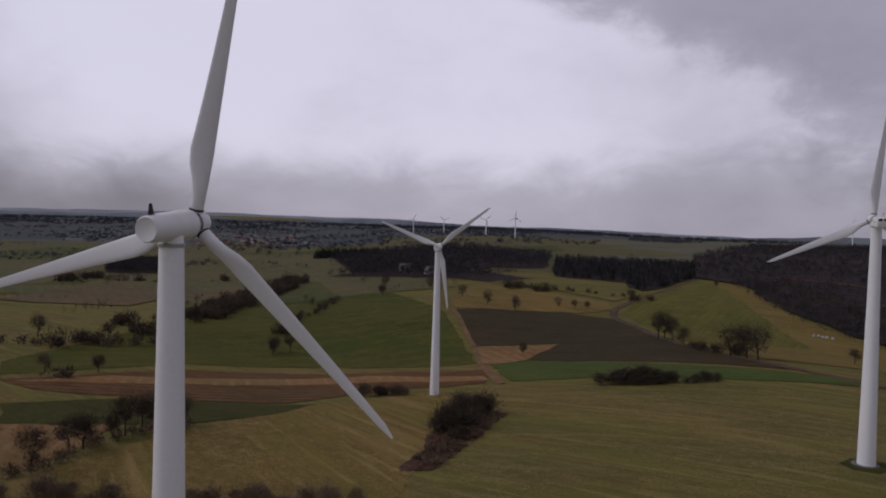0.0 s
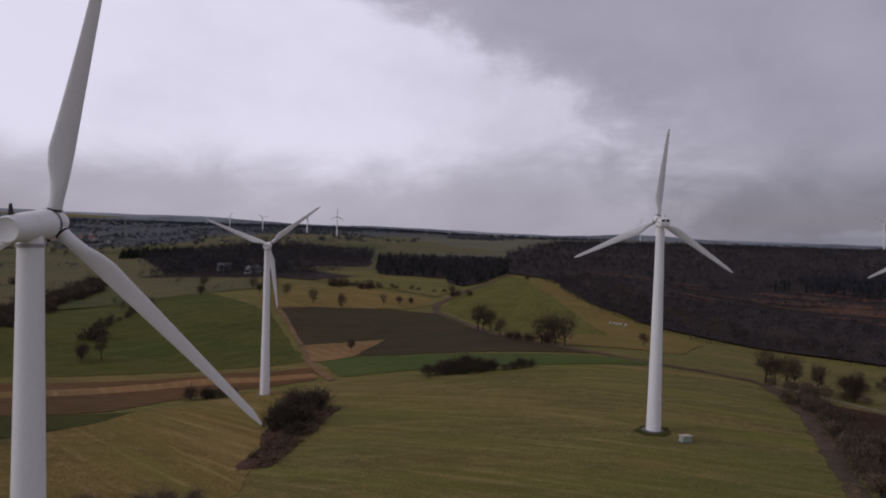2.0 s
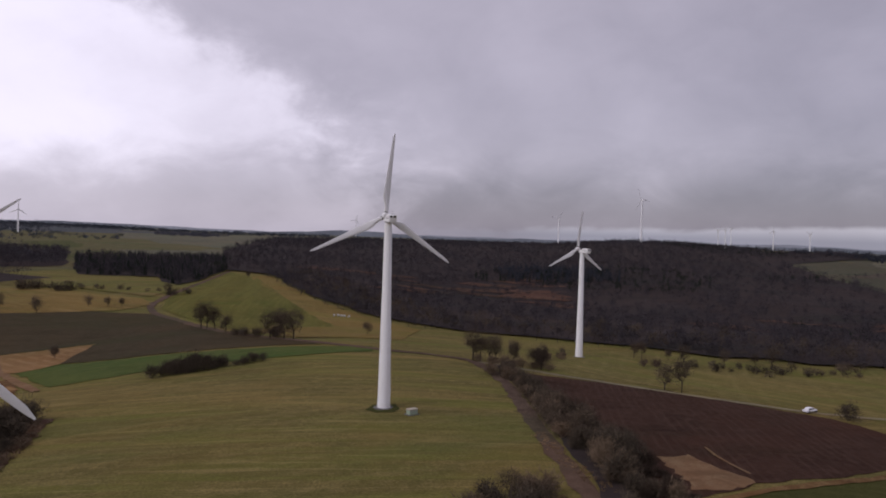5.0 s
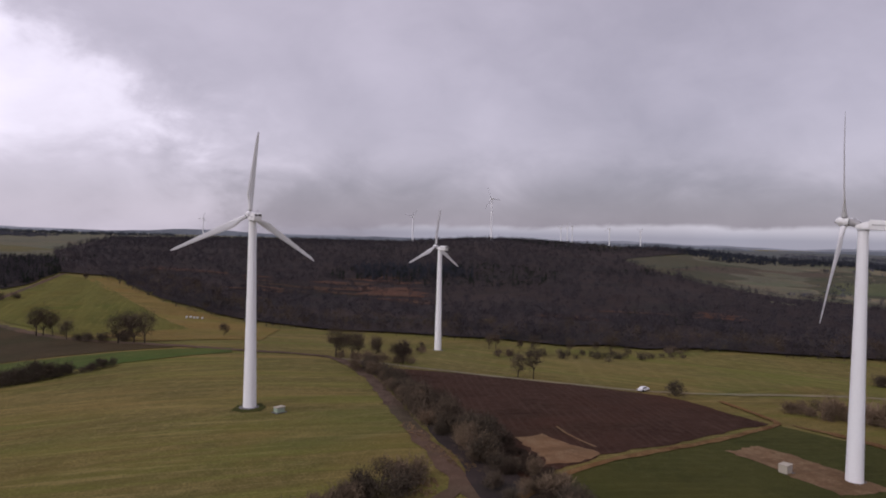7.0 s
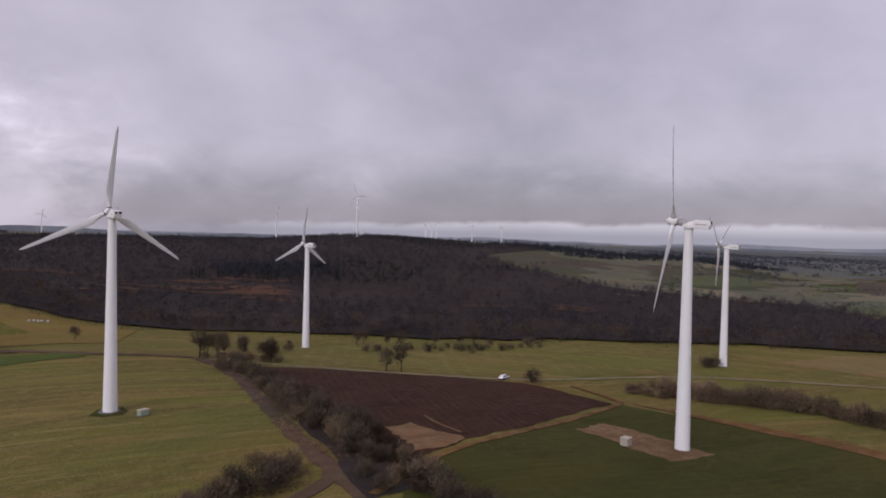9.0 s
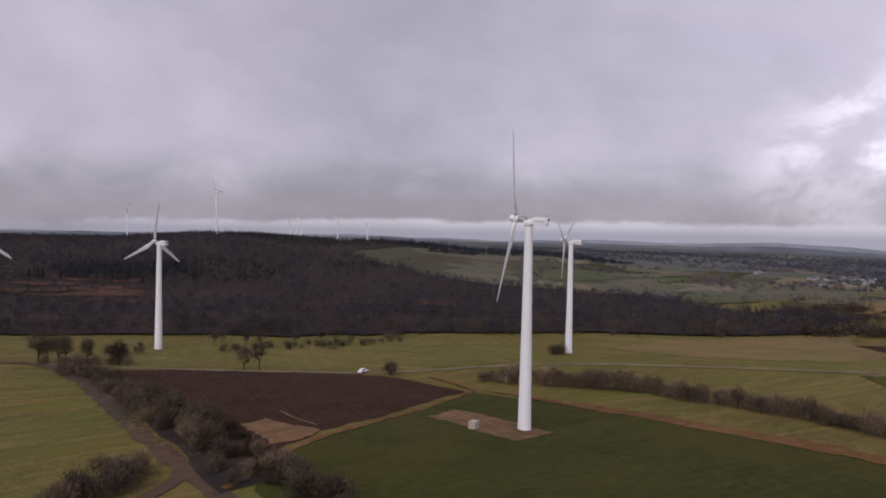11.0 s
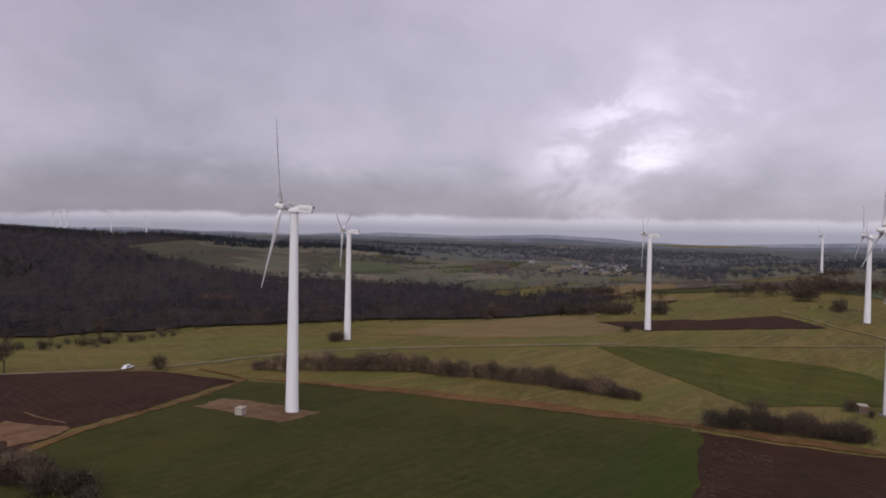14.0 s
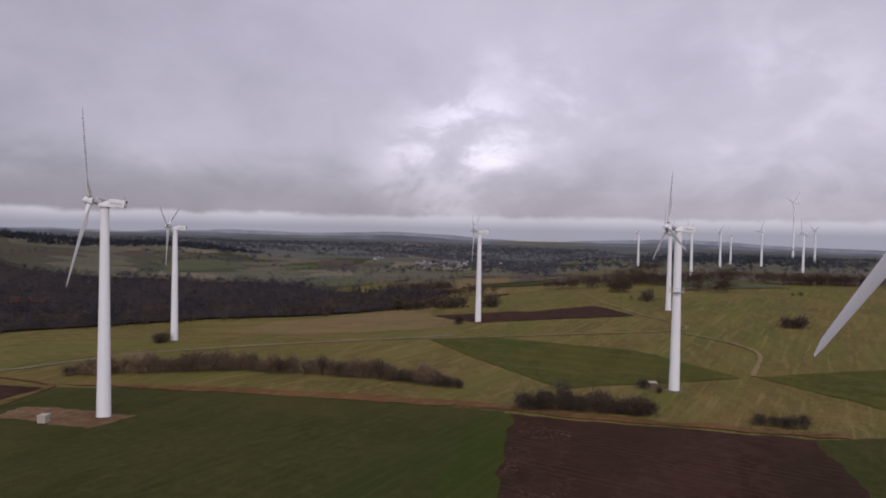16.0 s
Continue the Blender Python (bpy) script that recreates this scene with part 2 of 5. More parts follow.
WHITE = plain("white_tower_paint", (0.80, 0.80, 0.80), 0.42, vary=0.16, scale=0.35)
BLADE = plain("white_gelcoat", (0.74, 0.74, 0.74), 0.40, vary=0.30, scale=0.5)
HULL = plain("white_nacelle_shell", (0.78, 0.78, 0.77), 0.45, vary=0.25, scale=0.8)
DARK = plain("dark_grease_metal", (0.035, 0.028, 0.025), 0.55)
SEAM = plain("grey_steel_seam", (0.36, 0.35, 0.35), 0.55)
CONCRETE = plain("weathered_concrete", (0.13, 0.125, 0.12), 0.9, vary=0.5)
BOXGREEN = plain("pale_green_sheet_metal", (0.30, 0.37, 0.28), 0.6)
BOXWHITE = plain("cream_painted_metal", (0.40, 0.36, 0.29), 0.7, vary=0.35)
WALLW = plain("rendered_wall", (0.36, 0.35, 0.34), 0.9)
ROOFR = plain("clay_tile_roof", (0.26, 0.11, 0.075), 0.85)
ROOFG = plain("grey_slate_roof", (0.12, 0.12, 0.13), 0.75)
PANE = plain("dark_window_glass", (0.02, 0.022, 0.026), 0.12)
CARW = plain("white_car_paint", (0.78, 0.78, 0.80), 0.25)
TYRE = plain("black_rubber", (0.02, 0.02, 0.02), 0.8)
REDBAND = plain("red_band_paint", (0.40, 0.06, 0.04), 0.5)
WOOD = plain("weathered_timber", (0.12, 0.085, 0.06), 0.85)
FILM = plain("white_bale_film", (0.40, 0.40, 0.38), 0.4)


def growth(name, a, b_, warm=(1.3, 1.15, 1.1), rough=0.9):
    """Twigs, bark and needles: colour by island, with moss and lichen."""
    m, n, b = material(name, rough, gloss=0.05)
    geo = n.n.new("ShaderNodeNewGeometry")
    c = n.mix(geo.outputs["Random Per Island"], a, b_)
    patch = n.noise(geo.outputs["Position"], 0.018, 3, 0.6)
    c = n.mix(n.step(patch, 0.48, 0.72, 0.0, 0.55), c, tuple(v * f for v, f in zip(b_, warm)))
    crowd = n.noise(geo.outputs["Position"], 0.075, 4, 0.6)
    c = n.mix(n.step(crowd, 0.54, 0.36, 0.0, 0.5), c, tuple(v * 0.6 for v in a))
    c = n.mix(n.step(crowd, 0.56, 0.74, 0.0, 0.7), c, tuple(v * 1.55 for v in b_))
    n.put(b.inputs["Base Color"], c)
    return m


TWIG = growth("bare_twigs", (0.048, 0.037, 0.028), (0.105, 0.080, 0.058))
FOREST = growth("bare_forest_twigs", (0.031, 0.028, 0.033), (0.066, 0.059, 0.063), (1.3, 1.05, 0.92))
# distant woods: aerial haze is put into these blue grey base colours
FARWOOD = growth("hazed_far_twigs", (0.062, 0.064, 0.078), (0.100, 0.100, 0.116), (1.05, 1.0, 0.98))
RIDGEWOOD = growth("hazed_ridge_needles", (0.024, 0.028, 0.036), (0.044, 0.047, 0.057), (1.0, 1.0, 1.0))
FARNEEDLE = growth("hazed_far_needles", (0.038, 0.045, 0.056), (0.062, 0.069, 0.080), (1.0, 1.0, 1.0))
BRUSH = growth("brown_brushwood", (0.100, 0.074, 0.050), (0.205, 0.150, 0.100))
SCRUB = growth("dark_scrub_twigs", (0.047, 0.039, 0.029), (0.101, 0.079, 0.057))
COPSE = growth("brown_copse_twigs", (0.050, 0.036, 0.026), (0.105, 0.076, 0.056))
THORN = growth("grey_thorn_twigs", (0.039, 0.029, 0.022), (0.073, 0.053, 0.039))
NEEDLE = growth("spruce_needles", (0.013, 0.017, 0.014), (0.025, 0.029, 0.021))
VERGEWEED = growth("rusty_weeds", (0.095, 0.060, 0.040), (0.170, 0.112, 0.070))
STRAW = growth("dry_straw", (0.150, 0.095, 0.052), (0.250, 0.175, 0.100))
BARK = growth("grey_brown_bark", (0.045, 0.036, 0.028), (0.066, 0.051, 0.039))


# ---- the land ----
HILLS = [  # x, y, radius, height of each swell near the turbines
    (-200, 130, 140, -16.4), (-110, 40, 110, -4.0), (-120, 180, 120, 1.2), (0, 100, 110, 7.0), (-20, -80, 110, 3.2), (110, 90, 120, -7.4), (220, 10, 120, -2.2), (120, -80, 110, 0.9), (200, -180, 120, -2.8), (-90, -130, 110, -6.2), (60, 230, 130, -6.9), (-60, 280, 120, -1.9), (300, -80, 130, -4.4), (280, -230, 130, 1.3), (102, -92, 26, -0.85)
]
AZ = [-120, -57, -40, -20, 0, 20, 28, 40, 52, 65, 80, 95, 110, 180]
RANGE = [330, 600, 1000, 1500, 2400, 3600, 4900]
LAND = [
    (-12, -15, -14, -8, 10, 40, 60), (-14, -15, -14, -8, 10, 40, 72), (-12, -15, -14, -6, 8, 40, 80),
    (-8, -2, 8, 22, 34, 36, 30), (-5, -1, 7, 16, 20, 12, 0), (-9, -16, 2, 20, 10, 0, -10),
    (-9, -16, 5, 33, 20, 0, -10), (-8, -20, -4, 21, 10, -5, -12), (-7, -24, -20, 3, -6, -18, -12),
    (-6, -22, -34, -30, -25, -30, -14), (-4, -8, -20, -32, -38, -45, -30), (0, 0, 0, -8, -30, -45, -32),
    (2, 2, 2, 0, -30, -50, -62), (0, 0, 0, 0, -10, -20, -30)]


def smooth(v):
    v = np.clip(v, 0, 1)
    return v * v * (3 - 2 * v)


def height(x, y):
    """The ground's height; takes numbers or arrays."""
    x, y = np.asarray(x, float), np.asarray(y, float)
    near = sum(h * np.exp(-((x - a) ** 2 + (y - b) ** 2) / s ** 2) for a, b, s, h in HILLS)
    dx, dy = x + 30, y + 185
    r, az = np.hypot(dx, dy), np.degrees(np.arctan2(dx, dy))
    az = np.where(az < -120, -120 - (az + 120) * 0, az)
    land = np.array(LAND, float)
    i = np.clip(np.searchsorted(AZ, az) - 1, 0, len(AZ) - 2)
    u = np.clip((az - np.array(AZ)[i]) / np.diff(AZ)[i], 0, 1)
    u = smooth(u)
    lr, lk = np.log(np.maximum(r, 330)), np.log(RANGE)
    j = np.clip(np.searchsorted(lk, lr) - 1, 0, len(RANGE) - 2)
    v = smooth(np.clip((lr - lk[j]) / np.diff(lk)[j], 0, 1)) * 0.5 + np.clip((lr - lk[j]) / np.diff(lk)[j], 0, 1) * 0.5
    far = (land[i, j] * (1 - v) + land[i, j + 1] * v) * (1 - u) + (land[i + 1, j] * (1 - v) + land[i + 1, j + 1] * v) * u
    k = smooth((r - 300) / 240)
    return near * (1 - k) + far * k


def part(name, bm, mat, parent=None, label=""):
    me = bpy.data.meshes.new(name)
    bm.to_mesh(me)
    bm.free()
    return fit_part(name, me, mat, parent, label)


def fit_part(name, me, mat, parent=None, label=""):
    if not me.materials:
        me.materials.append(mat)
    ob = new(name, me)
    ob.parent = parent
    return tagged(ob, label)


def rawmesh(name, v, f):
    """A mesh from an array of places and one of triangles or quads."""
    v, f = np.asarray(v, np.float32), np.asarray(f, np.int32)
    me = bpy.data.meshes.new(name)
    me.vertices.add(len(v))
    me.vertices.foreach_set("co", v.ravel())
    k = f.shape[1]
    me.loops.add(f.size)
    me.loops.foreach_set("vertex_index", f.ravel())
    me.polygons.add(len(f))
    me.polygons.foreach_set("loop_start", np.arange(0, f.size, k, dtype=np.int32))
    me.update(calc_edges=True)
    me.validate()
    return me


def ground():
    rings = [0.0]
    step = 4.0
    while rings[-1] < 4900:
        rings.append(rings[-1] + step)
        if rings[-1] > 260:
            step *= 1.028
    rings = np.array(rings[1:])
    n = 480
    a = np.linspace(0, 2 * math.pi, n, endpoint=False)
    x = -30 + rings[:, None] * np.sin(a)
    y = -185 + rings[:, None] * np.cos(a)
    v = np.stack([x, y, height(x, y)], -1).reshape(-1, 3)
    v = np.vstack([v, [[-30, -185, float(height(-30, -185))]]])
    i, j = np.meshgrid(np.arange(len(rings) - 1), np.arange(n), indexing="ij")
    p, q = i * n + j, i * n + (j + 1) % n
    quads = np.stack([p, p + n, q + n, q], -1).reshape(-1, 4)
    me = rawmesh("ground", v, quads[:, ::-1])
    me.shade_smooth()
    ob = fit_part("ground", me, MEADOW)
    hub = bmesh.new()
    hub.from_mesh(me)
    hub.verts.ensure_lookup_table()
    for k in range(n):
        hub.faces.new((hub.verts[k], hub.verts[(k + 1) % n], hub.verts[len(v) - 1]))
    bmesh.ops.recalc_face_normals(hub, faces=hub.faces)
    hub.to_mesh(me)
    hub.free()
    me.shade_smooth()
    return tagged(ob, "rolling winter grassland, olive and straw coloured", "ground", kind="structure")


from mathutils.geometry import delaunay_2d_cdt


def outline(pts, wobble, gap):
    """The outline resampled, with an uneven edge."""
    res = []
    for (x0, y0), (x1, y1) in zip(pts, pts[1:] + pts[:1]):
        d = math.hypot(x1 - x0, y1 - y0)
        k = max(1, int(d / gap))
        for i in range(k):
            x, y = x0 + (x1 - x0) * i / k, y0 + (y1 - y0) * i / k
            o = noise.noise_vector((x * 0.11, y * 0.11, 3.7)) * wobble + noise.noise_vector((x * 0.6, y * 0.6, 1.3)) * (wobble * 0.55)
            res.append((x + o[0], y + o[1]))
    return res


def inside(x, y, pts):
    x, y = np.asarray(x), np.asarray(y)
    c = np.zeros(x.shape, bool)
    for (x0, y0), (x1, y1) in zip(pts, pts[1:] + pts[:1]):
        if y0 != y1:
            c ^= ((y0 > y) != (y1 > y)) & (x < (x1 - x0) * (y - y0) / (y1 - y0) + x0)
    return c


def lift(x, y, up):
    r = np.hypot(np.asarray(x) + 30, np.asarray(y) + 185)
    return height(x, y) + up * 0.55 + 0.0006 * np.maximum(r - 150, 0)


def field(name, pts, mat, label, up=0.12, grid=9.0, wobble=1.5, gap=2.5, category="field"):
    edge = outline(pts, wobble, gap)
    xs, ys = [p[0] for p in edge], [p[1] for p in edge]
    gx, gy = np.meshgrid(np.arange(min(xs) + grid / 2, max(xs), grid), np.arange(min(ys) + grid / 2, max(ys), grid))
    ok = inside(gx, gy, edge)
    allp = [Vector(p) for p in edge] + [Vector((float(a), float(b))) for a, b in zip(gx[ok], gy[ok])]
    n = len(edge)
    v, _, f, _, _, _ = delaunay_2d_cdt(allp, [(i, (i + 1) % n) for i in range(n)], [], 1, 0.01)
    v = np.array([(p[0], p[1]) for p in v])
    z = lift(v[:, 0], v[:, 1], up)
    me = bpy.data.meshes.new(name)
    me.from_pydata(np.column_stack([v, z]).tolist(), [], [tuple(q) for q in f])
    me.shade_smooth()
    return tagged(fit_part(name, me, mat), label, category, kind="structure")


def ribbon(name, pts, width, mat, label, up=0.25, wobble=0.75, category="road"):
    """A lane draped on the land, along a smooth line."""
    line, pts = [], [Vector(p) for p in pts]
    ext = [2 * pts[0] - pts[1]] + pts + [2 * pts[-1] - pts[-2]]
    for p0, p1, p2, p3 in zip(ext, ext[1:], ext[2:], ext[3:]):
        k = max(2, int((p2 - p1).length / 3.5))
        for i in range(k):
            t = i / k
            line.append(0.5 * (2 * p1 + (p2 - p0) * t + (2 * p0 - 5 * p1 + 4 * p2 - p3) * t * t + (3 * p1 - p0 - 3 * p2 + p3) * t ** 3))
    line.append(pts[-1])
    v, f = [], []
    for i, p in enumerate(line):
        d = (line[min(i + 1, len(line) - 1)] - line[max(i - 1, 0)]).normalized()
        s = Vector((d[1], -d[0]))
        for k in range(5):
            e = (k - 2) / 2 * width / 2
            e *= 1 + (0.0 if k == 2 else wobble * noise.noise((p[0] * 0.22, p[1] * 0.22, k * 5.0)))
            q = p + s * e
            v.append((q[0], q[1], float(lift(q[0], q[1], up)) + (0.05 if k == 2 else 0.0)))
        if i:
            b = 5 * i
            f += [(b - 5 + k, b - 4 + k, b + 1 + k, b + k) for k in range(4)]
    me = bpy.data.meshes.new(name)
    me.from_pydata(v, [], f)
    me.shade_smooth()
    return tagged(fit_part(name, me, mat), label, category, kind="structure")


ground()


def far_hills(name, dist, rise, wave, colour, label):
    """The last, hazy rows of hills, at the edge of sight."""
    v, f = [], []
    n = 220
    for i in range(n + 1):
        az = -75 + 200 * i / n
        x, y = -30 + dist * math.sin(radians(az)), -185 + dist * math.cos(radians(az))
        top = float(height(x, y)) + rise * (0.55 + noise.noise((az * 0.09, dist, 0)) * wave + 0.25 * noise.noise((az * 0.4, dist, 5)) * wave)
        v += [(x, y, -120), (x, y, max(top, float(height(x, y)) - 5))]
        if i:
            f.append((2 * i - 2, 2 * i, 2 * i + 1, 2 * i - 1))
    me = bpy.data.meshes.new(name)
    me.from_pydata(v, [], f)
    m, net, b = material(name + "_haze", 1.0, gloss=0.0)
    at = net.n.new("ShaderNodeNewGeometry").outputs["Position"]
    # haze is painted: black strips that give off a blue grey glow
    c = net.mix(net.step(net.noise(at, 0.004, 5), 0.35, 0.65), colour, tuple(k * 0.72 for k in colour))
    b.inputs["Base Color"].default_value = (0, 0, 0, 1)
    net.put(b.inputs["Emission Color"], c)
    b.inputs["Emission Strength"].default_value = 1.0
    return tagged(fit_part(name, me, m), label, "backdrop", kind="structure")


far_hills("backdrop_near", 4150, 32, 0.9, (0.135, 0.142, 0.175), "backdrop hills glowing in painted blue grey haze")
far_hills("backdrop_far", 4800, 40, 0.8, (0.23, 0.235, 0.285), "backdrop hills on the horizon glowing in painted pale haze")

# ---- fields ----
field("field_pasture_west", [(-428, 445), (-197, 224), (-132, 117), (-185, 90), (-230, 48), (-243, -20), (-264, -6), (-289, 50), (-333, 150), (-396, 306)], GREEN, "green winter pasture in the hollow")
field("field_harrowed", [(-237, -24), (-221, 38), (-160, 91), (-121, 103), (-110, 71), (-138, 54), (-154, 12), (-178, -4), (-217, -26)], BROWN, "harrowed brown strips of bare soil", up=0.2)
field("field_stripe", [(-232, -22), (-150, 68), (-112, 78), (-117, 88), (-160, 80), (-225, 6)], STUBBLE, "tan stubble stripe between harrowed strips", up=0.3)
field("field_crop_west", [(-208, -42), (-190, -11), (-144, 15), (-146, -5), (-156, -26), (-189, -55)], CROP, "dark green winter crop strip", up=0.22)
field("field_stubble", [(-189, -55), (-168, -39), (-159, -54), (-153, -77)], STUBBLE, "orange tan stubble corner", up=0.2)
field("field_dry_slope", [(-152, -30), (-144, 15), (-122, 57), (-100, 30), (-84, -33), (-80, -51), (-110, -120), (-150, -100)], DRY, "straw coloured dry meadow slope", up=0.16)
field("field_sprouting", [(-199, 239), (-146, 258), (-99, 242), (-70, 204), (-42, 155), (-11, 110), (-113, 124), (-109, 165), (-150, 155)], SOILG, "dark sprouting ploughland", up=0.2)
field("field_tan_wedge", [(-149, 154), (-109, 164), (-113, 124), (-123, 116), (-131, 117)], STUBBLE, "small tan fallow wedge", up=0.3)
field("field_green_strip", [(-125, 114), (-113, 123), (-39, 108), (9, 102), (7, 88), (-36, 80), (-69, 82), (-102, 76)], FRESH, "bright green strip of young grass", up=0.2)
field("field_plough", [(53, 54), (97, 30), (126, -11), (124, -52), (82, -62), (60, -65), (33, -76), (40, -45), (42, -16), (49, 28)], SOIL, "freshly ploughed dark brown field", up=0.2)
field("field_sand", [(51.6, -48), (59, -47), (60.6, -63), (56, -66), (47, -68)], DIRT, "sandy tan patch in ploughland", up=0.32, wobble=2.4, gap=1.5)
field("field_crop_middle", [(34, -79), (60, -68), (76, -65), (97, -61), (125.6, -54.6), (134.6, -90), (140, -140), (140, -182), (97, -186), (40, -190), (22, -120)], CROP, "dark green winter crop round the turbine", up=0.2)
field("field_strip_green", [(133.5, -174), (138, -184), (70, -192), (66, -182)], YOUNG, "brighter green strip at the crop edge", up=0.3)
field("field_plough_east", [(138, -184), (137, -221), (135, -253), (105, -254), (60, -250), (60, -192)], SOIL, "ploughed brown field with fallow tufts", up=0.2)
field("field_crop_east", [(135, -253), (141, -270), (139, -300), (60, -300), (60, -252), (105, -254)], CROP, "dark green crop at the field end", up=0.2)
field("field_pasture_east", [(264, -126), (278, -149), (250, -216), (205, -249), (175, -192)], GREEN, "green pasture with a pale margin", up=0.2)
field("field_pasture_far", [(208, -253), (231, -298), (215, -340), (165, -300), (171, -278)], GREEN, "green pasture beyond the track", up=0.2)
field("field_plough_far", [(340, -105), (372, -148), (368, -155), (403, -192), (356, -217), (320, -134.5)], SOIL, "dark ploughed patch beside a turbine", up=0.3)
field("field_hillside", [(723, 755), (837, 800), (900, 700), (1010, 620), (1250, 490), (1110, 400), (1000, 347), (857, 368), (739, 396), (646, 437), (627, 470), (661, 602)], HILLGRASS, "dull green hillside pasture", up=0.6, grid=35, gap=25, wobble=8)
for name, pts, mat, label in (
        ("field_hill_band", [(700, 620), (850, 690), (1000, 590), (960, 540), (820, 600)], HEATH, "brown band of rough grass on the hillside"),
        ("field_hill_strip", [(760, 420), (900, 500), (1080, 480), (1010, 400), (860, 390)], MOSSY, "mossy green strip on the hillside"),
        ("field_vale_green", [(1008, 347), (1120, 332), (1234, 386), (1113, 403)], FRESH, "bright green field on the vale side"),
        ("field_vale_brown", [(1134, 336), (1229, 299), (1427, 385), (1370, 440)], HEATH, "brown fallow on the vale side"),
        ("field_vale_pasture", [(744, 185), (732, 138), (779, 91), (903, 145), (909, 227)], MOSSY, "dull green pasture in the vale"),
        ("field_vale_glade", [(510, 57), (504, 20), (540, 36), (548, 71)], FALLOW, "pale glade between bare woods"),
        ("field_vale_tan", [(551, -1), (540, -25), (628, 4), (626, 23)], WESTOLIVE, "olive field in the vale"),
        ("field_heath_tan", [(569, -27), (543, -70), (657, -71), (695, -91), (868, -63), (788, -27), (659, -16)], TAN, "pale tan meadow on the heath"),
        ("field_heath_corner", [(490, -104), (518, -120), (571, -111), (545, -96)], TAN, "pale tan meadow corner"),
        ("field_vale_fallow", [(1241, 236), (1071, 137), (1208, 150), (1432, 227), (1395, 284)], FALLOW, "pale fallow field in the vale")):
    field(name, pts, mat, label, up=1.3, grid=25, gap=14, wobble=5)
field("field_north_meadow", [(-85, 530), (-101, 315), (-98, 262), (-76, 222), (-46, 174), (0, 190), (-25, 300), (-52, 470)], LUSH, "pale green meadow with mown bands", up=0.2, grid=14)
field("field_reddish_meadow", [(0, 190), (-46, 174), (-20, 135), (25, 130), (45, 190), (20, 240), (-8, 310), (-40, 488), (-60, 480), (-25, 300)], DRY, "straw and rust coloured meadow", up=0.2, grid=14)
field("field_straw_north", [(-229, 301), (-237, 356), (-200, 375), (-116, 306), (-107, 278), (-120, 256), (-202, 244)], DRY, "straw coloured meadow north of the ploughland", up=0.25, grid=14)
field("field_straw_upper", [(-270, 478), (-226, 523), (-120, 440), (-104, 372), (-114, 317), (-174, 372), (-228, 390)], MEADOW, "olive straw meadow below the plantation", up=0.45, grid=14)
CLEARINGS = []
crnd = random.Random(21)
for cx, cy, sx, sy, count in ((185, 465, 55, 95, 17), (90, 480, 30, 50, 5), (-5, 590, 35, 25, 3), (290, 265, 20, 25, 3), (430, 260, 60, 40, 4)):
    for _ in range(count):
        px, py = cx + crnd.gauss(0, sx * 0.55), cy + crnd.gauss(0, sy * 0.55)
        a, b = crnd.uniform(14, 38), crnd.uniform(5, 13)
        turn = radians(-24 + crnd.uniform(-18, 18))
        CLEARINGS.append([(px + math.cos(turn) * a * u - math.sin(turn) * b * v, py + math.sin(turn) * a * u + math.cos(turn) * b * v) for u, v in ((-1, -0.6), (0.2, -1), (1, -0.3), (0.8, 0.7), (-0.4, 1))])
for spot in CLEARINGS:
    field("field_clearing", spot, BRACKEN, "rusty bracken clearing in the forest", up=2.8, grid=12, gap=6, wobble=6)
field("field_verge", [(129, -46.5), (139, -87), (147, -138), (147, -181), (143, -212), (142, -260), (138, -260), (139, -212), (141, -183), (140, -140), (134, -91)], VERGE, "rusty rough grass verge along the crop", up=0.4, wobble=2.6, gap=3)
field("field_east_meadow", [(62, 62), (98, 38), (128, 2), (139, -15), (168, -10), (200, -32), (247, -82), (280, -133), (320, -137), (342, -108), (383, -90), (336, -50), (270, 10), (180, 82), (140, 126), (112, 120), (84, 92)], EASTGRASS, "olive and straw banded meadow before the forest", up=0.05, grid=12, wobble=2.5)
field("field_tan_band", [(250, -30), (300, -35), (340, -62), (385, -96), (345, -102), (322, -126), (292, -112), (262, -70)], TAN, "straw tan band of meadow along the valley edge", up=0.2, grid=12, wobble=4, gap=6)
field("field_turbine_pad", [(92, -69), (104, -68.5), (106.5, -99), (91, -99)], DIRT, "bare brown dirt pad round the tower", up=0.34, wobble=2.6, gap=1.5)
field("field_worn_grass", [(-5, -2), (-3, -5), (2, -5), (4, -2), (3, 3), (-3, 3)], CROP, "worn dark grass round the tower foot", up=0.16, wobble=1.2, gap=1.5)
field("field_scrub_floor", [(-86, -38), (-80, -34), (-82, -15), (-85, 22), (-96, 26), (-97, 0), (-90, -22)], BRACKEN, "rusty bracken and litter under bushes", up=0.3, wobble=2, gap=3)
field("field_hedge_floor", [(49, 70), (56, 60), (48, 30), (44, -16), (42, -45), (36, -85), (24, -86), (31, -60), (36, -30), (42, 1), (46, 38)], LITTER, "brown undergrowth beside the lane", up=0.32, wobble=1.5, gap=4)
MAIN_WOOD = [(-85, 546), (-40, 500), (-7, 322), (19, 257), (54, 204), (100, 173), (142, 134), (182, 89), (272, 16), (336, -46), (385, -85), (450, -50), (553, 8), (680, 108), (776, 190), (804, 253), (710, 275), (650, 400), (627, 470), (661, 602), (723, 755), (830, 800), (950, 850), (1000, 900), (900, 1300), (600, 1500), (200, 1600), (-60, 1500), (-120, 900)]
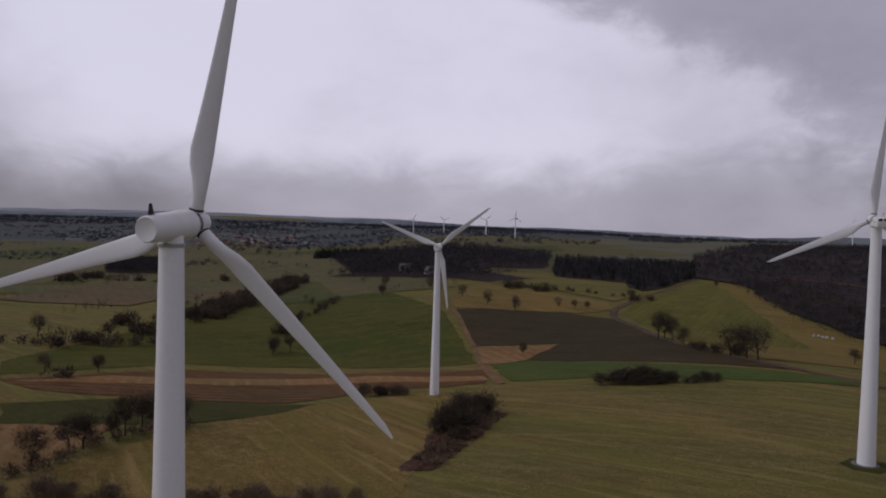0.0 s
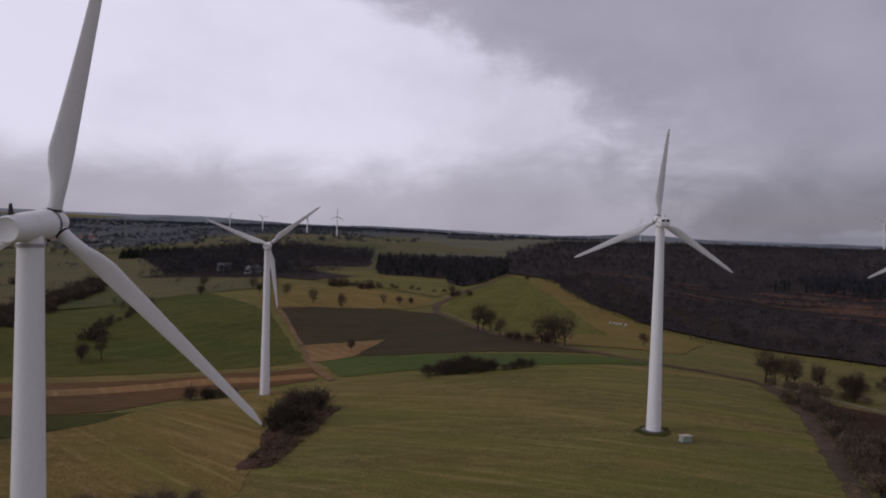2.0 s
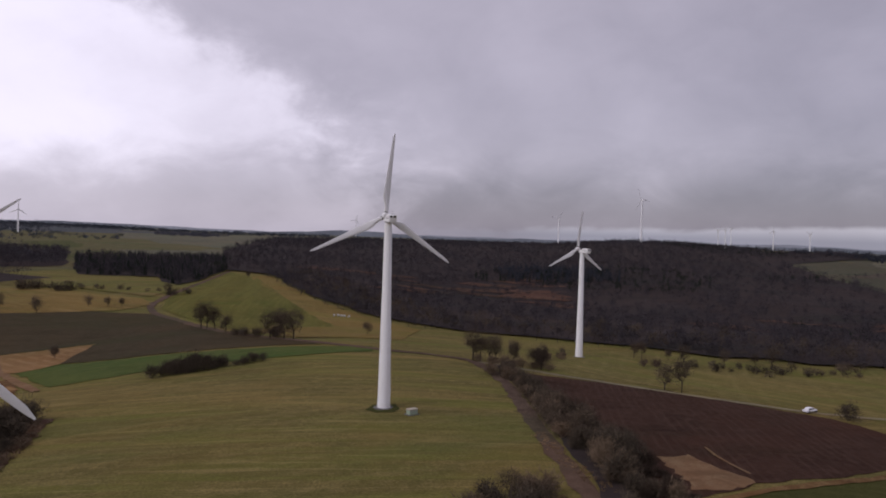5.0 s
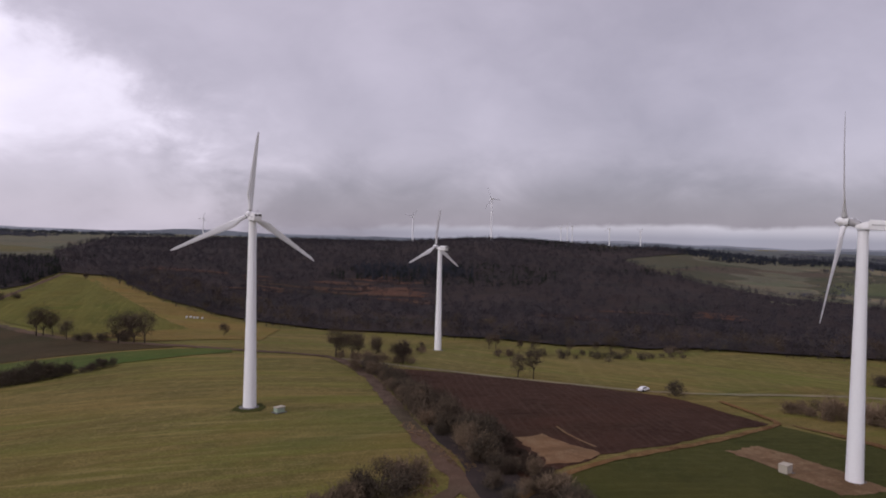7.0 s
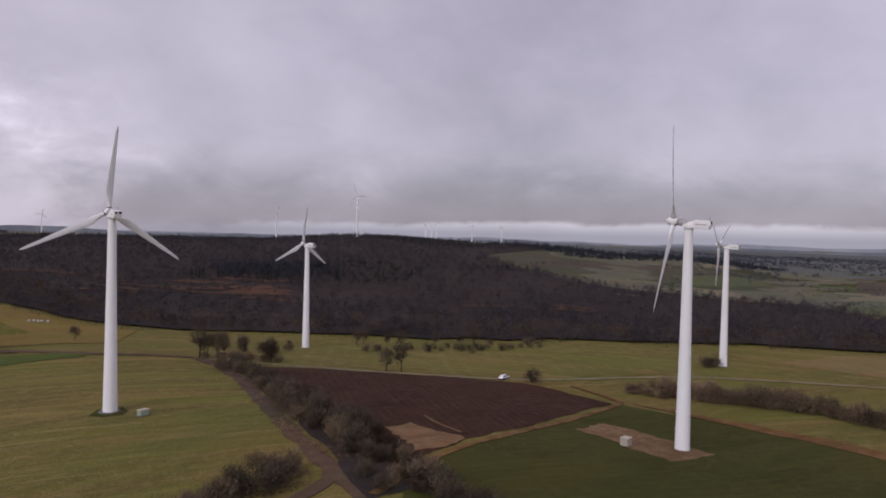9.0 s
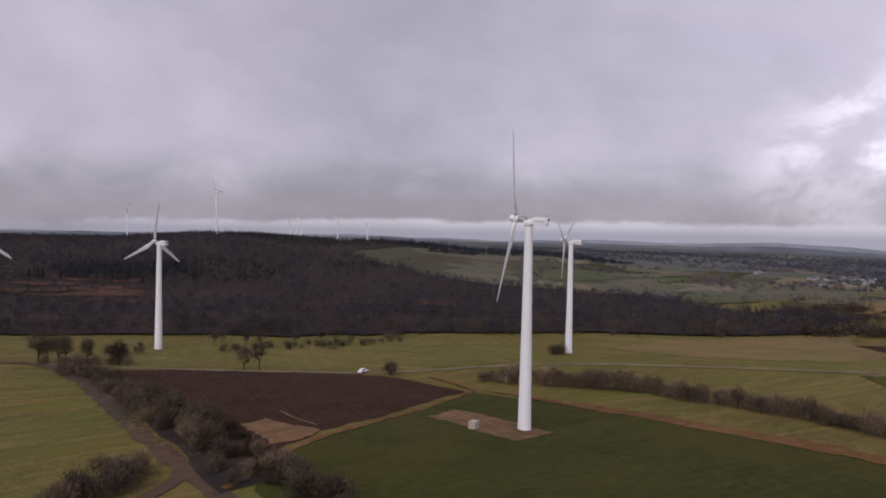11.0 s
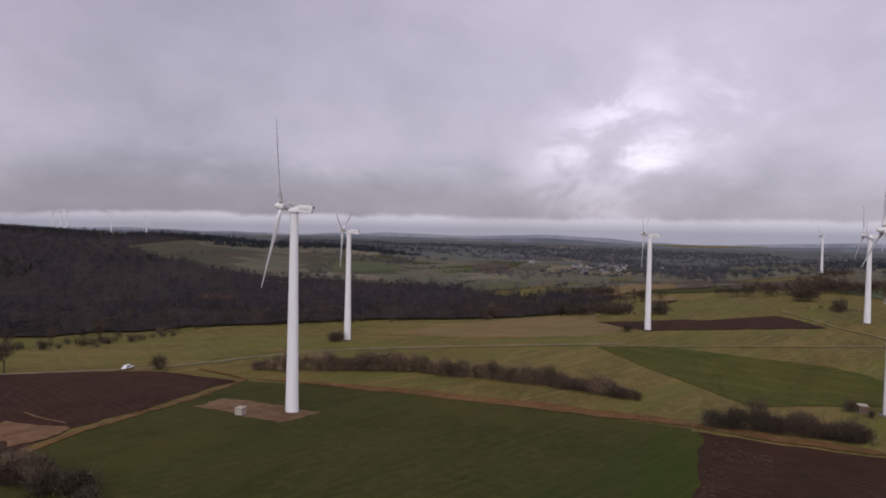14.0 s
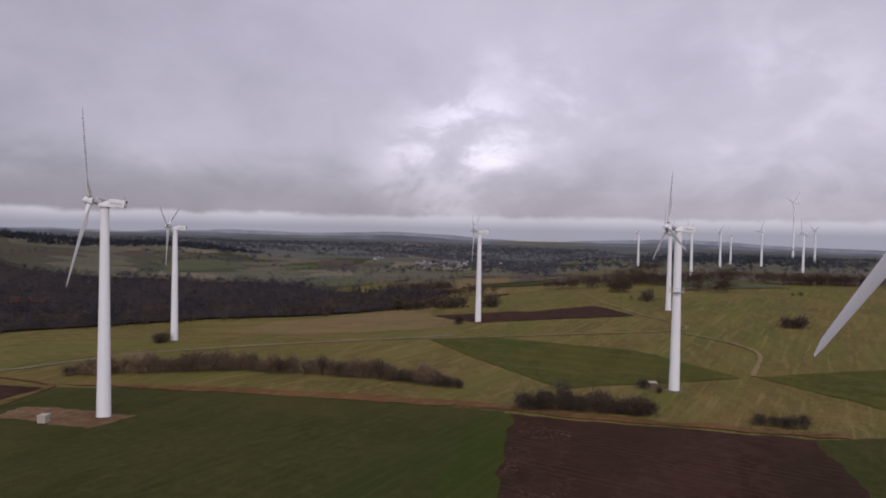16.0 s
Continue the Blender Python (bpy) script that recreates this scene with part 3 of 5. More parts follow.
field("field_forest_floor", MAIN_WOOD, LITTER, "brown forest floor under bare trees", up=1.5, grid=35, gap=18, wobble=6, category="forest floor")
PLANTATION = [(-212, 506), (-203, 479), (-135, 468), (-112, 400), (-98, 440), (-84, 545), (-100, 720), (-262, 690)]
WEST_WOOD = [(-420, 470), (-335, 505), (-235, 556), (-300, 800), (-520, 900), (-650, 760)]
BLOCK_WOOD = [(-672, 370), (-605, 405), (-760, 560), (-830, 510)]
FARM_WOOD = [(-430, 440), (-240, 405), (-215, 450), (-300, 500), (-410, 540)]
VALE_WOOD = [(405, -75), (450, -45), (553, 8), (541, -20), (480, -60), (430, -92)]
for spot in (PLANTATION, WEST_WOOD, BLOCK_WOOD, FARM_WOOD, VALE_WOOD):
    field("field_wood_floor", spot, LITTER, "dark brown litter under bare woods", up=0.9, grid=35, gap=18, wobble=7, category="forest floor")


def country(name, az0, az1, r0, r1, mat, label, up=0.1):
    pts = [(-30 + r0 * math.sin(radians(a)), -185 + r0 * math.cos(radians(a))) for a in np.linspace(az0, az1, 9)]
    pts += [(-30 + r1 * math.sin(radians(a)), -185 + r1 * math.cos(radians(a))) for a in np.linspace(az1, az0, 9)]
    field(name, pts, mat, label, up=up, grid=70, gap=40, wobble=25)


country("field_west_country", -80, -12, 640, 4000, WESTOLIVE, "dull winter pastures of the western country")
country("field_north_country", -12, 8, 760, 3600, HAZEGRASS, "winter pastures of the northern rise, greyed in colour for haze")
country("field_east_country", 44, 118, 900, 4000, HAZEGRASS, "winter pastures of the eastern plain, greyed in colour for haze")
country("field_spur_country", 37, 47, 1050, 1800, HILLGRASS, "dull pastures on the wooded spur", 0.2)
country("field_vale_country", 46, 62, 620, 1500, HAZEGRASS, "winter pastures behind the forest, greyed in colour for haze", 0.22)
country("field_east_plain", 44, 118, 1650, 4100, FARPLAIN, "farmland of the far plain in painted grey haze", 0.6)
country("field_west_plain", -80, -12, 1700, 4100, FARDARK, "farmland below the western hills in painted dark haze", 0.6)
rnd = random.Random(5)
# all but the crop carry haze in their muted colours
COVER = [(MOSSY, "mossy green"), (HAZEGRASS, "dull green"), (FALLOW, "pale fallow"), (HEATH, "brown"), (CROP, "dark green"), (HAZEGRASS, "olive"), (HEATH, "dark heath")]


NEARER = [(WESTGREEN, "mossy green"), (WESTOLIVE, "dull olive"), (WESTOLIVE, "straw olive"), (WESTBROWN, "brown"), (WESTGREEN, "green"), (WESTOLIVE, "grassy")]


def far_fields(az0, az1, r0, r1, count, size, choice, covers=COVER):
    """Fields of the wider country, laid side by side as leaning rectangles."""
    for _ in range(count):
        az, r = rnd.uniform(az0, az1), math.sqrt(rnd.uniform(r0 * r0, r1 * r1))
        x, y = -30 + r * math.sin(radians(az)), -185 + r * math.cos(radians(az))
        a, b, turn = rnd.uniform(0.5, 1.2) * size, rnd.uniform(0.25, 0.6) * size, radians(rnd.choice((20, 35, 110, 125)) + rnd.uniform(-8, 8))
        c, s = math.cos(turn), math.sin(turn)
        skew = rnd.uniform(-0.25, 0.25) * a
        pts = [(x + c * u - s * v, y + s * u + c * v) for u, v in ((-a, -b), (a, -b), (a + skew, b), (-a + skew, b))]
        if any(bool(inside(px, py, MAIN_WOOD)) for px, py in pts):
            continue
        mat, word = covers[rnd.choice(choice)]
        field("field_far", pts, mat, word + " field in the wide country", up=0.3 + rnd.random() * 0.5, grid=size / 3, gap=size / 3, wobble=size * 0.06)


far_fields(-60, -33, 600, 1300, 34, 105, (0, 0, 1, 1, 2, 4, 5, 3), NEARER)
far_fields(-26, -6, 860, 1400, 16, 90, (0, 1, 2, 5), NEARER)
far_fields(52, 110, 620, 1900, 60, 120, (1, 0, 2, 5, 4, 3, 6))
# the two plain covers have haze painted into their colour
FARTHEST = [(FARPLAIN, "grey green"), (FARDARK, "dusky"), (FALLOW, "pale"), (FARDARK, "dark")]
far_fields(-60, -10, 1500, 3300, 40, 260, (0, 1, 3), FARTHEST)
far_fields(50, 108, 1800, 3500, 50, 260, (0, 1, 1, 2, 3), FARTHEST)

# ---- lanes ----
ribbon("road_lane", [(-81, 534), (-104, 315), (-102, 255), (-79, 215), (-50, 166), (-20, 125), (10, 95), (30, 84), (42.5, 73), (43.5, 39), (37.5, 0), (32, -32), (28.3, -58), (25.5, -82), (22, -110)], 4.2, TRACK, "worn grey brown farm lane")
ribbon("road_field_edge", [(45, 73), (61, 58.5), (87, 36), (109, 15), (126, -2.5), (146, -13), (170, -21), (200, -37), (247, -86), (278, -133)], 3.4, ASPHALT, "narrow pale country road across the meadow", up=0.24)
ribbon("road_plough_track", [(137, -24), (131, -45), (127, -53), (112, -58), (92, -63), (70, -67), (50, -72), (34, -80), (27, -84)], 1.9, VERGE, "pale rutted track along the ploughland", up=0.45)
ribbon("road_east_track", [(267, -125), (284, -173), (306, -233), (331, -237), (364, -219), (433, -194)], 1.7, PALETRACK, "faint pale field track with a bend", up=0.4)
ribbon("road_south_track", [(306, -233), (260, -260), (208, -252)], 1.6, PALETRACK, "faint field track in the grass", up=0.4)
ribbon("road_west_track", [(-131, 117), (-150, 155), (-199, 239), (-222, 262)], 2.6, DIRT, "pale dirt track between pastures", up=0.42)
ribbon("road_west_lower", [(-131, 117), (-112, 84), (-104, 70)], 3.0, DIRT, "pale dirt track down to the harrowed strips", up=0.42)


ribbon("road_side_track", [(27.5, -66), (24, -73), (18, -77), (8, -82), (-6, -90)], 3.2, TRACK, "worn brown side track off the farm lane", up=0.3)
ribbon("road_pale_furrow", [(65.6, -42), (64.2, -48), (63.6, -54), (63.8, -60)], 0.7, DIRT, "pale furrow line in the ploughland", up=0.5)


# ---- wind turbines ----
def tube(bm, rings, seg=24, caps=True):
    """Loft circles given as (centre, radius, axis u, axis v)."""
    loops = []
    for c, r, u, v in rings:
        loops.append([bm.verts.new(Vector(c) + Vector(u) * (r * math.cos(2 * math.pi * k / seg)) + Vector(v) * (r * math.sin(2 * math.pi * k / seg))) for k in range(seg)])
    for a, b in zip(loops, loops[1:]):
        for k in range(seg):
            bm.faces.new((a[k], a[(k + 1) % seg], b[(k + 1) % seg], b[k]))
    if caps:
        bm.faces.new(loops[0][::-1])
        bm.faces.new(loops[-1])
    return bm


def upright(rings, seg=24):
    bm = tube(bmesh.new(), [((0, 0, z), r, (1, 0, 0), (0, 1, 0)) for z, r in rings], seg)
    bmesh.ops.recalc_face_normals(bm, faces=bm.faces)
    return bm


def along(rings, seg=24):
    """Lofted along y."""
    bm = tube(bmesh.new(), [((0, y, z), r, (1, 0, 0), (0, 0, 1)) for y, z, r in rings], seg)
    bmesh.ops.recalc_face_normals(bm, faces=bm.faces)
    return bm


def box(bm, lo, hi, bevel=0.0, taper=1.0):
    made = bmesh.ops.create_cube(bm, size=1.0)["verts"]
    for v in made:
        k = taper if v.co.z > 0 else 1.0
        v.co = Vector([(lo[i] + hi[i]) / 2 + v.co[i] * (hi[i] - lo[i]) * (k if i < 2 else 1) for i in range(3)])
    if bevel:
        edges = list({e for v in made for e in v.link_edges})
        bmesh.ops.bevel(bm, geom=edges, offset=bevel, segments=2, affect="EDGES")
    return bm


def smoothed(bm, angle=40):
    for f in bm.faces:
        f.smooth = True
    for e in bm.edges:
        if len(e.link_faces) == 2 and e.calc_face_angle(0) > radians(angle):
            e.smooth = False
    return bm


def blade_mesh(length):
    """A twisted, tapered blade along z, its chord across x, with a round root."""
    bm, loops = bmesh.new(), []
    for i in range(19):
        s = i / 18
        root = smooth((s - 0.05) / 0.15)
        chord = 1.05 + (2.0 - 1.05) * smooth((s - 0.05) / 0.17)
        if s > 0.2:
            chord = 2.0 - 1.45 * ((s - 0.2) / 0.8) ** 0.85
        if s > 0.95:
            chord *= 1 - 0.65 * ((s - 0.95) / 0.05) ** 2
        thick = 1.05 * (1 - root) + root * chord * (0.24 - 0.11 * s)
        twist = radians(16 * (1 - s) ** 2 + 3)
        ring = []
        for k in range(16):
            a = 2 * math.pi * k / 16
            x = math.cos(a) * 0.5 * chord - root * chord * 0.20
            y = math.sin(a) * 0.5 * thick * (1 - root * 0.45 * (0.5 - 0.5 * math.cos(a + math.pi)))
            y -= 0.35 * s * s
            ring.append(bm.verts.new((x * math.cos(twist) - y * math.sin(twist), x * math.sin(twist) + y * math.cos(twist), 0.9 + s * (length - 0.9))))
        loops.append(ring)
    for a, b in zip(loops, loops[1:]):
        for k in range(16):
            bm.faces.new((a[k], a[(k + 1) % 16], b[(k + 1) % 16], b[k]))
    bm.faces.new(loops[0][::-1])
    bm.faces.new(loops[-1])
    bmesh.ops.recalc_face_normals(bm, faces=bm.faces)
    smoothed(bm, 60)
    me = bpy.data.meshes.new("blade")
    bm.to_mesh(me)
    bm.free()
    return me


BLADES = {}


def turbine(x, y, top, axis, phase, length, label, kind="box", wide=1.65, slim=0.95, sink=None, overhang=3.0, tilt=4.0):
    """axis: the compass heading that the rotor faces; phase: degrees of the first blade from straight up."""
    base = float(height(x, y)) if sink is None else sink
    tall = top - base
    t = new("wind_turbine")
    t.matrix_world = pose(x, y, base)
    tagged(t, label, "wind turbine", "wind turbines")
    grow = length / 21.5
    part("tower", smoothed(upright([(-0.6, wide), (0.4, wide), (tall * 0.33, wide + (slim - wide) * 0.36), (tall * 0.66, wide + (slim - wide) * 0.70), (tall, slim)], 32)), WHITE, t, "tapered white steel tower")
    for s in (0.34, 0.67):
        r = wide + (slim - wide) * (s + 0.03)
        part("flange", upright([(tall * s, r + 0.012), (tall * s + 0.10, r + 0.012)], 32), WHITE, t)
    part("foundation", upright([(-0.5, wide + 1.1), (0.10, wide + 1.0), (0.18, wide + 0.4)], 28), CONCRETE, t, "grey concrete footing")
    d = bmesh.new()
    box(d, (-0.42, -wide - 0.03, 0.9), (0.42, -wide + 0.25, 2.9), 0.06)
    door = part("door", d, SEAM, t, "grey steel tower door")
    door.matrix_basis = pose(0, 0, 0, 0, 0, 150)
    # everything that turns with the wind
    h = radians(-axis)
    yaw = Matrix.Translation((0, 0, tall)) @ Matrix.Rotation(h, 4, "Z")
    lean = yaw @ Matrix.Translation((0, 0, 1.25 * grow)) @ Matrix.Rotation(radians(tilt), 4, "X")
    part("yaw_ring", upright([(-0.25, slim + 0.10), (0.0, slim + 0.10), (0.05, slim + 0.02)], 32), SEAM, t, "grey yaw ring").matrix_basis = Matrix.Translation((0, 0, tall))
    if kind == "drum":
        nac = part("nacelle", smoothed(along([(-3.02, 0, 0.80), (-3.08, 0, 0.90), (-2.95, 0, 0.99), (-0.8, 0, 1.10), (2.0, 0, 1.17), (2.25, 0, 1.12)], 36)), HULL, t, "round white drum-shaped nacelle")
        nac.matrix_basis = lean
        part("neck", smoothed(upright([(-0.1, slim - 0.02), (0.9, slim - 0.05)], 32)), HULL, t).matrix_basis = Matrix.Translation((0, 0, tall))
        g = bmesh.new()
        box(g, (-0.05, -2.75, 0.85), (0.05, -2.05, 1.85), 0.02, 0.5)
        part("wind_vane", g, DARK, nac, "black fin of the wind vane")
        for q in range(6):
            m = bmesh.new()
            box(m, (-1.20, 0.2 + q * 0.24, 0.15 - (0.04 if q else 0.1)), (-1.155, 0.36 + q * 0.24, 0.28 + (0.1 if q == 0 else 0.0)))
            part("mark", m, SEAM, nac, "plain grey bar of lettering")
        part("rotor_gap", smoothed(along([(2.25, 0, 1.05), (2.6, 0, 1.05)], 32)), DARK, nac, "dark greasy rotor bearing gap")
        part("seam", along([(2.02, 0, 1.185), (2.10, 0, 1.185)], 36), DARK, nac)
    else:
        b = bmesh.new()
        box(b, (-1.0, -4.6, -1.2), (1.0, 1.3, -0.75), 0.12)
        nac = part("nacelle", smoothed(b), HULL, t, "white nacelle bedplate with boxy rear cover")
        nac.matrix_basis = lean if kind == "box" else lean @ Matrix.Diagonal((grow, grow, grow, 1))
        c = bmesh.new()
        box(c, (-1.0, -4.75, -0.78), (1.0, -1.1, 0.72), 0.16)
        part("cover", smoothed(c), HULL, nac, "white box housing")
        c = bmesh.new()
        vs = [c.verts.new(p) for p in ((-0.9, -1.15, -0.78), (0.9, -1.15, -0.78), (0.9, 1.2, -0.78), (-0.9, 1.2, -0.78), (-0.75, -1.15, 0.5), (0.75, -1.15, 0.5), (0.6, 1.2, -0.45), (-0.6, 1.2, -0.45))]
        for q in ((0, 3, 2, 1), (4, 5, 6, 7), (0, 1, 5, 4), (1, 2, 6, 5), (2, 3, 7, 6), (3, 0, 4, 7)):
            c.faces.new([vs[k] for k in q])
        bmesh.ops.bevel(c, geom=list(c.edges), offset=0.08, segments=2, affect="EDGES")
        part("bonnet", smoothed(c), HULL, nac, "sloping white bonnet")
        part("shaft_housing", smoothed(along([(0.6, -0.4, 0.62), (1.9, -0.12, 0.72), (2.35, 0, 0.72)], 28)), SEAM, nac, "grey shaft housing")
        for s in (-0.46, 0.46):
            e = bmesh.new()
            box(e, (s - 0.34, -4.80, 0.05), (s + 0.34, -4.72, 0.55), 0.1)
            part("vent_opening", e, DARK, nac, "dark rounded vent opening")
        e = bmesh.new()
        box(e, (-0.02, -4.3, 0.7), (0.02, -4.26, 1.6))
        box(e, (-0.3, -4.3, 1.45), (0.3, -4.26, 1.5))
        part("wind_gauge", e, DARK, nac, "thin wind gauge mast")
        e = bmesh.new()
        box(e, (-1.02, -4.0, -0.35), (-1.0, -1.6, -0.15))
        part("mark", e, SEAM, nac, "plain grey bar of lettering")
    hub = part("hub", smoothed(along([(overhang - 0.75, 0, 0.80 * grow), (overhang - 0.3, 0, 0.98 * grow), (overhang + 0.5, 0, 0.95 * grow), (overhang + 1.2, 0, 0.72 * grow), (overhang + 1.65, 0, 0.30 * grow), (overhang + 1.72, 0, 0.02)], 28)), HULL, t, "white rotor hub with nose cone")
    hub.matrix_basis = lean
    if length not in BLADES:
        BLADES[length] = blade_mesh(length)
    for k in range(3):
        bl = fit_part("blade", BLADES[length], BLADE, t, "long tapered white blade")
        turn = Matrix.Rotation(radians(phase + 120 * k), 4, "Y")
        bl.matrix_basis = lean @ Matrix.Translation((0, overhang, 0)) @ turn
        part("collar", upright([(1.05, 0.55), (1.1, 0.565), (1.22, 0.565)], 24), DARK, bl, "dark blade root collar")
    return t


turbine(-60.4, -123.6, 44.1, -11, 14, 23.3, "near white turbine with drum nacelle over the dry slope", "drum", 1.7, 0.92, overhang=2.9, tilt=5.0)
turbine(-119, 46.6, 37.7, -16, 52, 21.5, "white turbine standing beside harrowed strips", "drum", 1.6, 0.9)
turbine(0, 0, 48, -6, 4, 21.5, "white turbine on the meadow knoll", "box", 1.7, 0.95)
turbine(100, 106.3, 38.6, -16, 4, 17, "white turbine at the meadow edge before the forest", "box", 1.6, 0.95)
turbine(102.3, -91.9, 48.3, -24, 92, 23, "white turbine on a dirt pad in the crop", "box", 1.65, 0.95, overhang=3.3)
turbine(226.4, -21.7, 42.4, -20, 60, 17, "white turbine on the open meadow", "box", 1.6, 0.95)
turbine(323.7, -135.9, 43, -5, 60, 17, "white turbine beside a ploughed patch", "box", 1.6, 0.95)
g_t = turbine(181.5, -225.9, 45.5, -15, 8, 17, "white turbine with a ring platform on its tower", "box", 1.55, 1.0)
turbine(389.1, -234.8, 44.5, -15, 20, 17, "white turbine behind the bend of the track", "box", 1.6, 0.95)
turbine(-8.2, -229.5, 50.2, -13, 10, 21.5, "near white turbine with one blade reaching down", "box", 1.7, 0.95)

# the ring platform and cable duct on one tower
ring = bmesh.new()
tube(ring, [((0, 0, 29.4), 1.4, (1, 0, 0), (0, 1, 0)), ((0, 0, 29.4), 2.2, (1, 0, 0), (0, 1, 0)), ((0, 0, 29.6), 2.2, (1, 0, 0), (0, 1, 0)), ((0, 0, 29.6), 1.4, (1, 0, 0), (0, 1, 0))], 28, False)
deck = part("platform", ring, SEAM, g_t, "grey ring platform round the tower")
for k in range(14):
    a = 2 * math.pi * k / 14
    p_ = bmesh.new()
    box(p_, (2.12 * math.cos(a) - 0.03, 2.12 * math.sin(a) - 0.03, 29.6), (2.12 * math.cos(a) + 0.03, 2.12 * math.sin(a) + 0.03, 30.7))
    part("rail_post", p_, SEAM, deck)
ring = bmesh.new()
tube(ring, [((0, 0, 30.62), 2.16, (1, 0, 0), (0, 1, 0)), ((0, 0, 30.70), 2.16, (1, 0, 0), (0, 1, 0))], 28, False)
part("rail", ring, SEAM, deck)
duct = bmesh.new()
box(duct, (-1.66, -0.12, 0.1), (-1.50, 0.12, 28.6), 0.04)
duct_ob = part("cable_duct", duct, WHITE, g_t, "thin white duct up the lower tower")
duct_ob.matrix_basis = pose(0, 0, 0, 0, 2.0, 20)

# far turbines: bearing and distance from the hill, tower height, blade length, phase
FAR = [(95.4, 830, 46, 17, 10), (92.3, 985, 45, 17, 40), (98.3, 1010, 45, 17, 70), (98.8, 1190, 46, 17, 20), (101.1, 1060, 48, 17, 90), (96.9, 705, 46, 17, 35),
       (102.6, 1750, 128, 36, 70), (104.1, 920, 46, 17, 15), (104.4, 1230, 52, 17, 55), (5.4, 2300, 58, 20, 20), (21.8, 1560, 60, 20, 40), (28.2, 1505, 88, 26, 95),
       (34.3, 2300, 58, 20, 30), (34.7, 2320, 62, 20, 80), (33.8, 2350, 58, 20, 50), (37.6, 2200, 58, 20, 10), (40.0, 2400, 56, 20, 60), (-27.0, 2100, 40, 17, 25), (-24.5, 2000, 36, 17, 70), (-21.0, 1700, 38, 17, 45), (-18.6, 1560, 44, 17, 5)]
for az, r, tall, length, phase in FAR:
    fx, fy = -30 + r * math.sin(radians(az)), -185 + r * math.cos(radians(az))
    big_one = tall > 80
    ft = turbine(fx, fy, float(height(fx, fy)) + tall, -15, phase, length, "distant white turbine against the cloud" if not big_one else "tall distant turbine reaching into the cloud", "far", 2.4 if big_one else 1.6, 1.3 if big_one else 0.95)
    if tall > 100:
        part("red_band", upright([(24, 2.30), (27, 2.27)], 24), REDBAND, ft, "red warning band")


# ---- plants ----
def twigs(rng, count, centre, radii, length, width, lean_up=0.5, shell=0.4, floor=-1.0):
    """Thin triangles filling an uneven, lobed crown."""
    d = rng.normal(size=(count, 3))
    d /= np.linalg.norm(d, axis=1)[:, None]
    lobes = rng.normal(size=(6, 3))
    lobes /= np.linalg.norm(lobes, axis=1)[:, None]
    bulge = 0.68 + 0.5 * np.max(np.clip(d @ lobes.T, 0, 1) ** 3, axis=1)
    r = np.minimum(np.abs(rng.normal(size=count)) * 0.30 + rng.random(count) ** shell * 0.62, 1.4) * bulge
    c = np.asarray(centre) + d * r[:, None] * np.asarray(radii)
    c[:, 2] = np.maximum(c[:, 2], floor)
    go = d * 0.7 + rng.normal(size=(count, 3)) * 0.55 + np.array([0, 0, lean_up])
    go /= np.linalg.norm(go, axis=1)[:, None]
    side = np.cross(go, rng.normal(size=(count, 3)))
    side /= np.linalg.norm(side, axis=1)[:, None]
    ln = length * (rng.uniform(0.5, 1.4, count) * (0.7 + 0.5 * r))[:, None]
    wd = width * (rng.uniform(0.5, 1.5, count) * (1.25 - 0.5 * np.minimum(r, 1.2)))[:, None]
    v = np.stack([c - side * wd - go * ln * 0.4, c + side * wd - go * ln * 0.4, c + go * ln * 0.6], 1).reshape(-1, 3)
    return v, np.arange(len(v)).reshape(-1, 3)


def limbs(rng, tall, reach, trunk_r, levels=3, fork=4):
    """Trunk and limbs as tapered four-sided tubes; also gives the tips."""
    v, f, tips = [], [], []

    def go(p, d, ln, r, lev):
        q = p + d * ln
        u = np.cross(d, [0.31, 0.77, 0.2])
        u /= np.linalg.norm(u)
        s = np.cross(d, u)
        b = len(v)
        for c, rr in ((p, r), (q, r * 0.6)):
            for k in range(4):
                a = k * math.pi / 2
                v.append(c + u * rr * math.cos(a) + s * rr * math.sin(a))
        for k in range(4):
            f.append((b + k, b + (k + 1) % 4, b + 4 + (k + 1) % 4))
            f.append((b + k, b + 4 + (k + 1) % 4, b + 4 + k))
        if lev == 0:
            tips.append(q)
            return
        for _ in range(fork):
            nd = d * 0.8 + rng.normal(size=3) * 0.55 + np.array([0, 0, 0.15])
            nd /= np.linalg.norm(nd)
            go(p + d * ln * rng.uniform(0.55, 1.0), nd, ln * reach * rng.uniform(0.6, 0.95), r * 0.5, lev - 1)

    go(np.array([0.0, 0, -0.3]), np.array([0.02, 0.01, 1.0]), tall * 0.36, trunk_r, levels)
    return np.array(v), np.array(f), np.array(tips)


def join(*meshes):
    vs, fs, n = [], [], 0
    for v, f in meshes:
        vs.append(v)
        fs.append(f + n)
        n += len(v)
    return np.vstack(vs), np.vstack(fs)


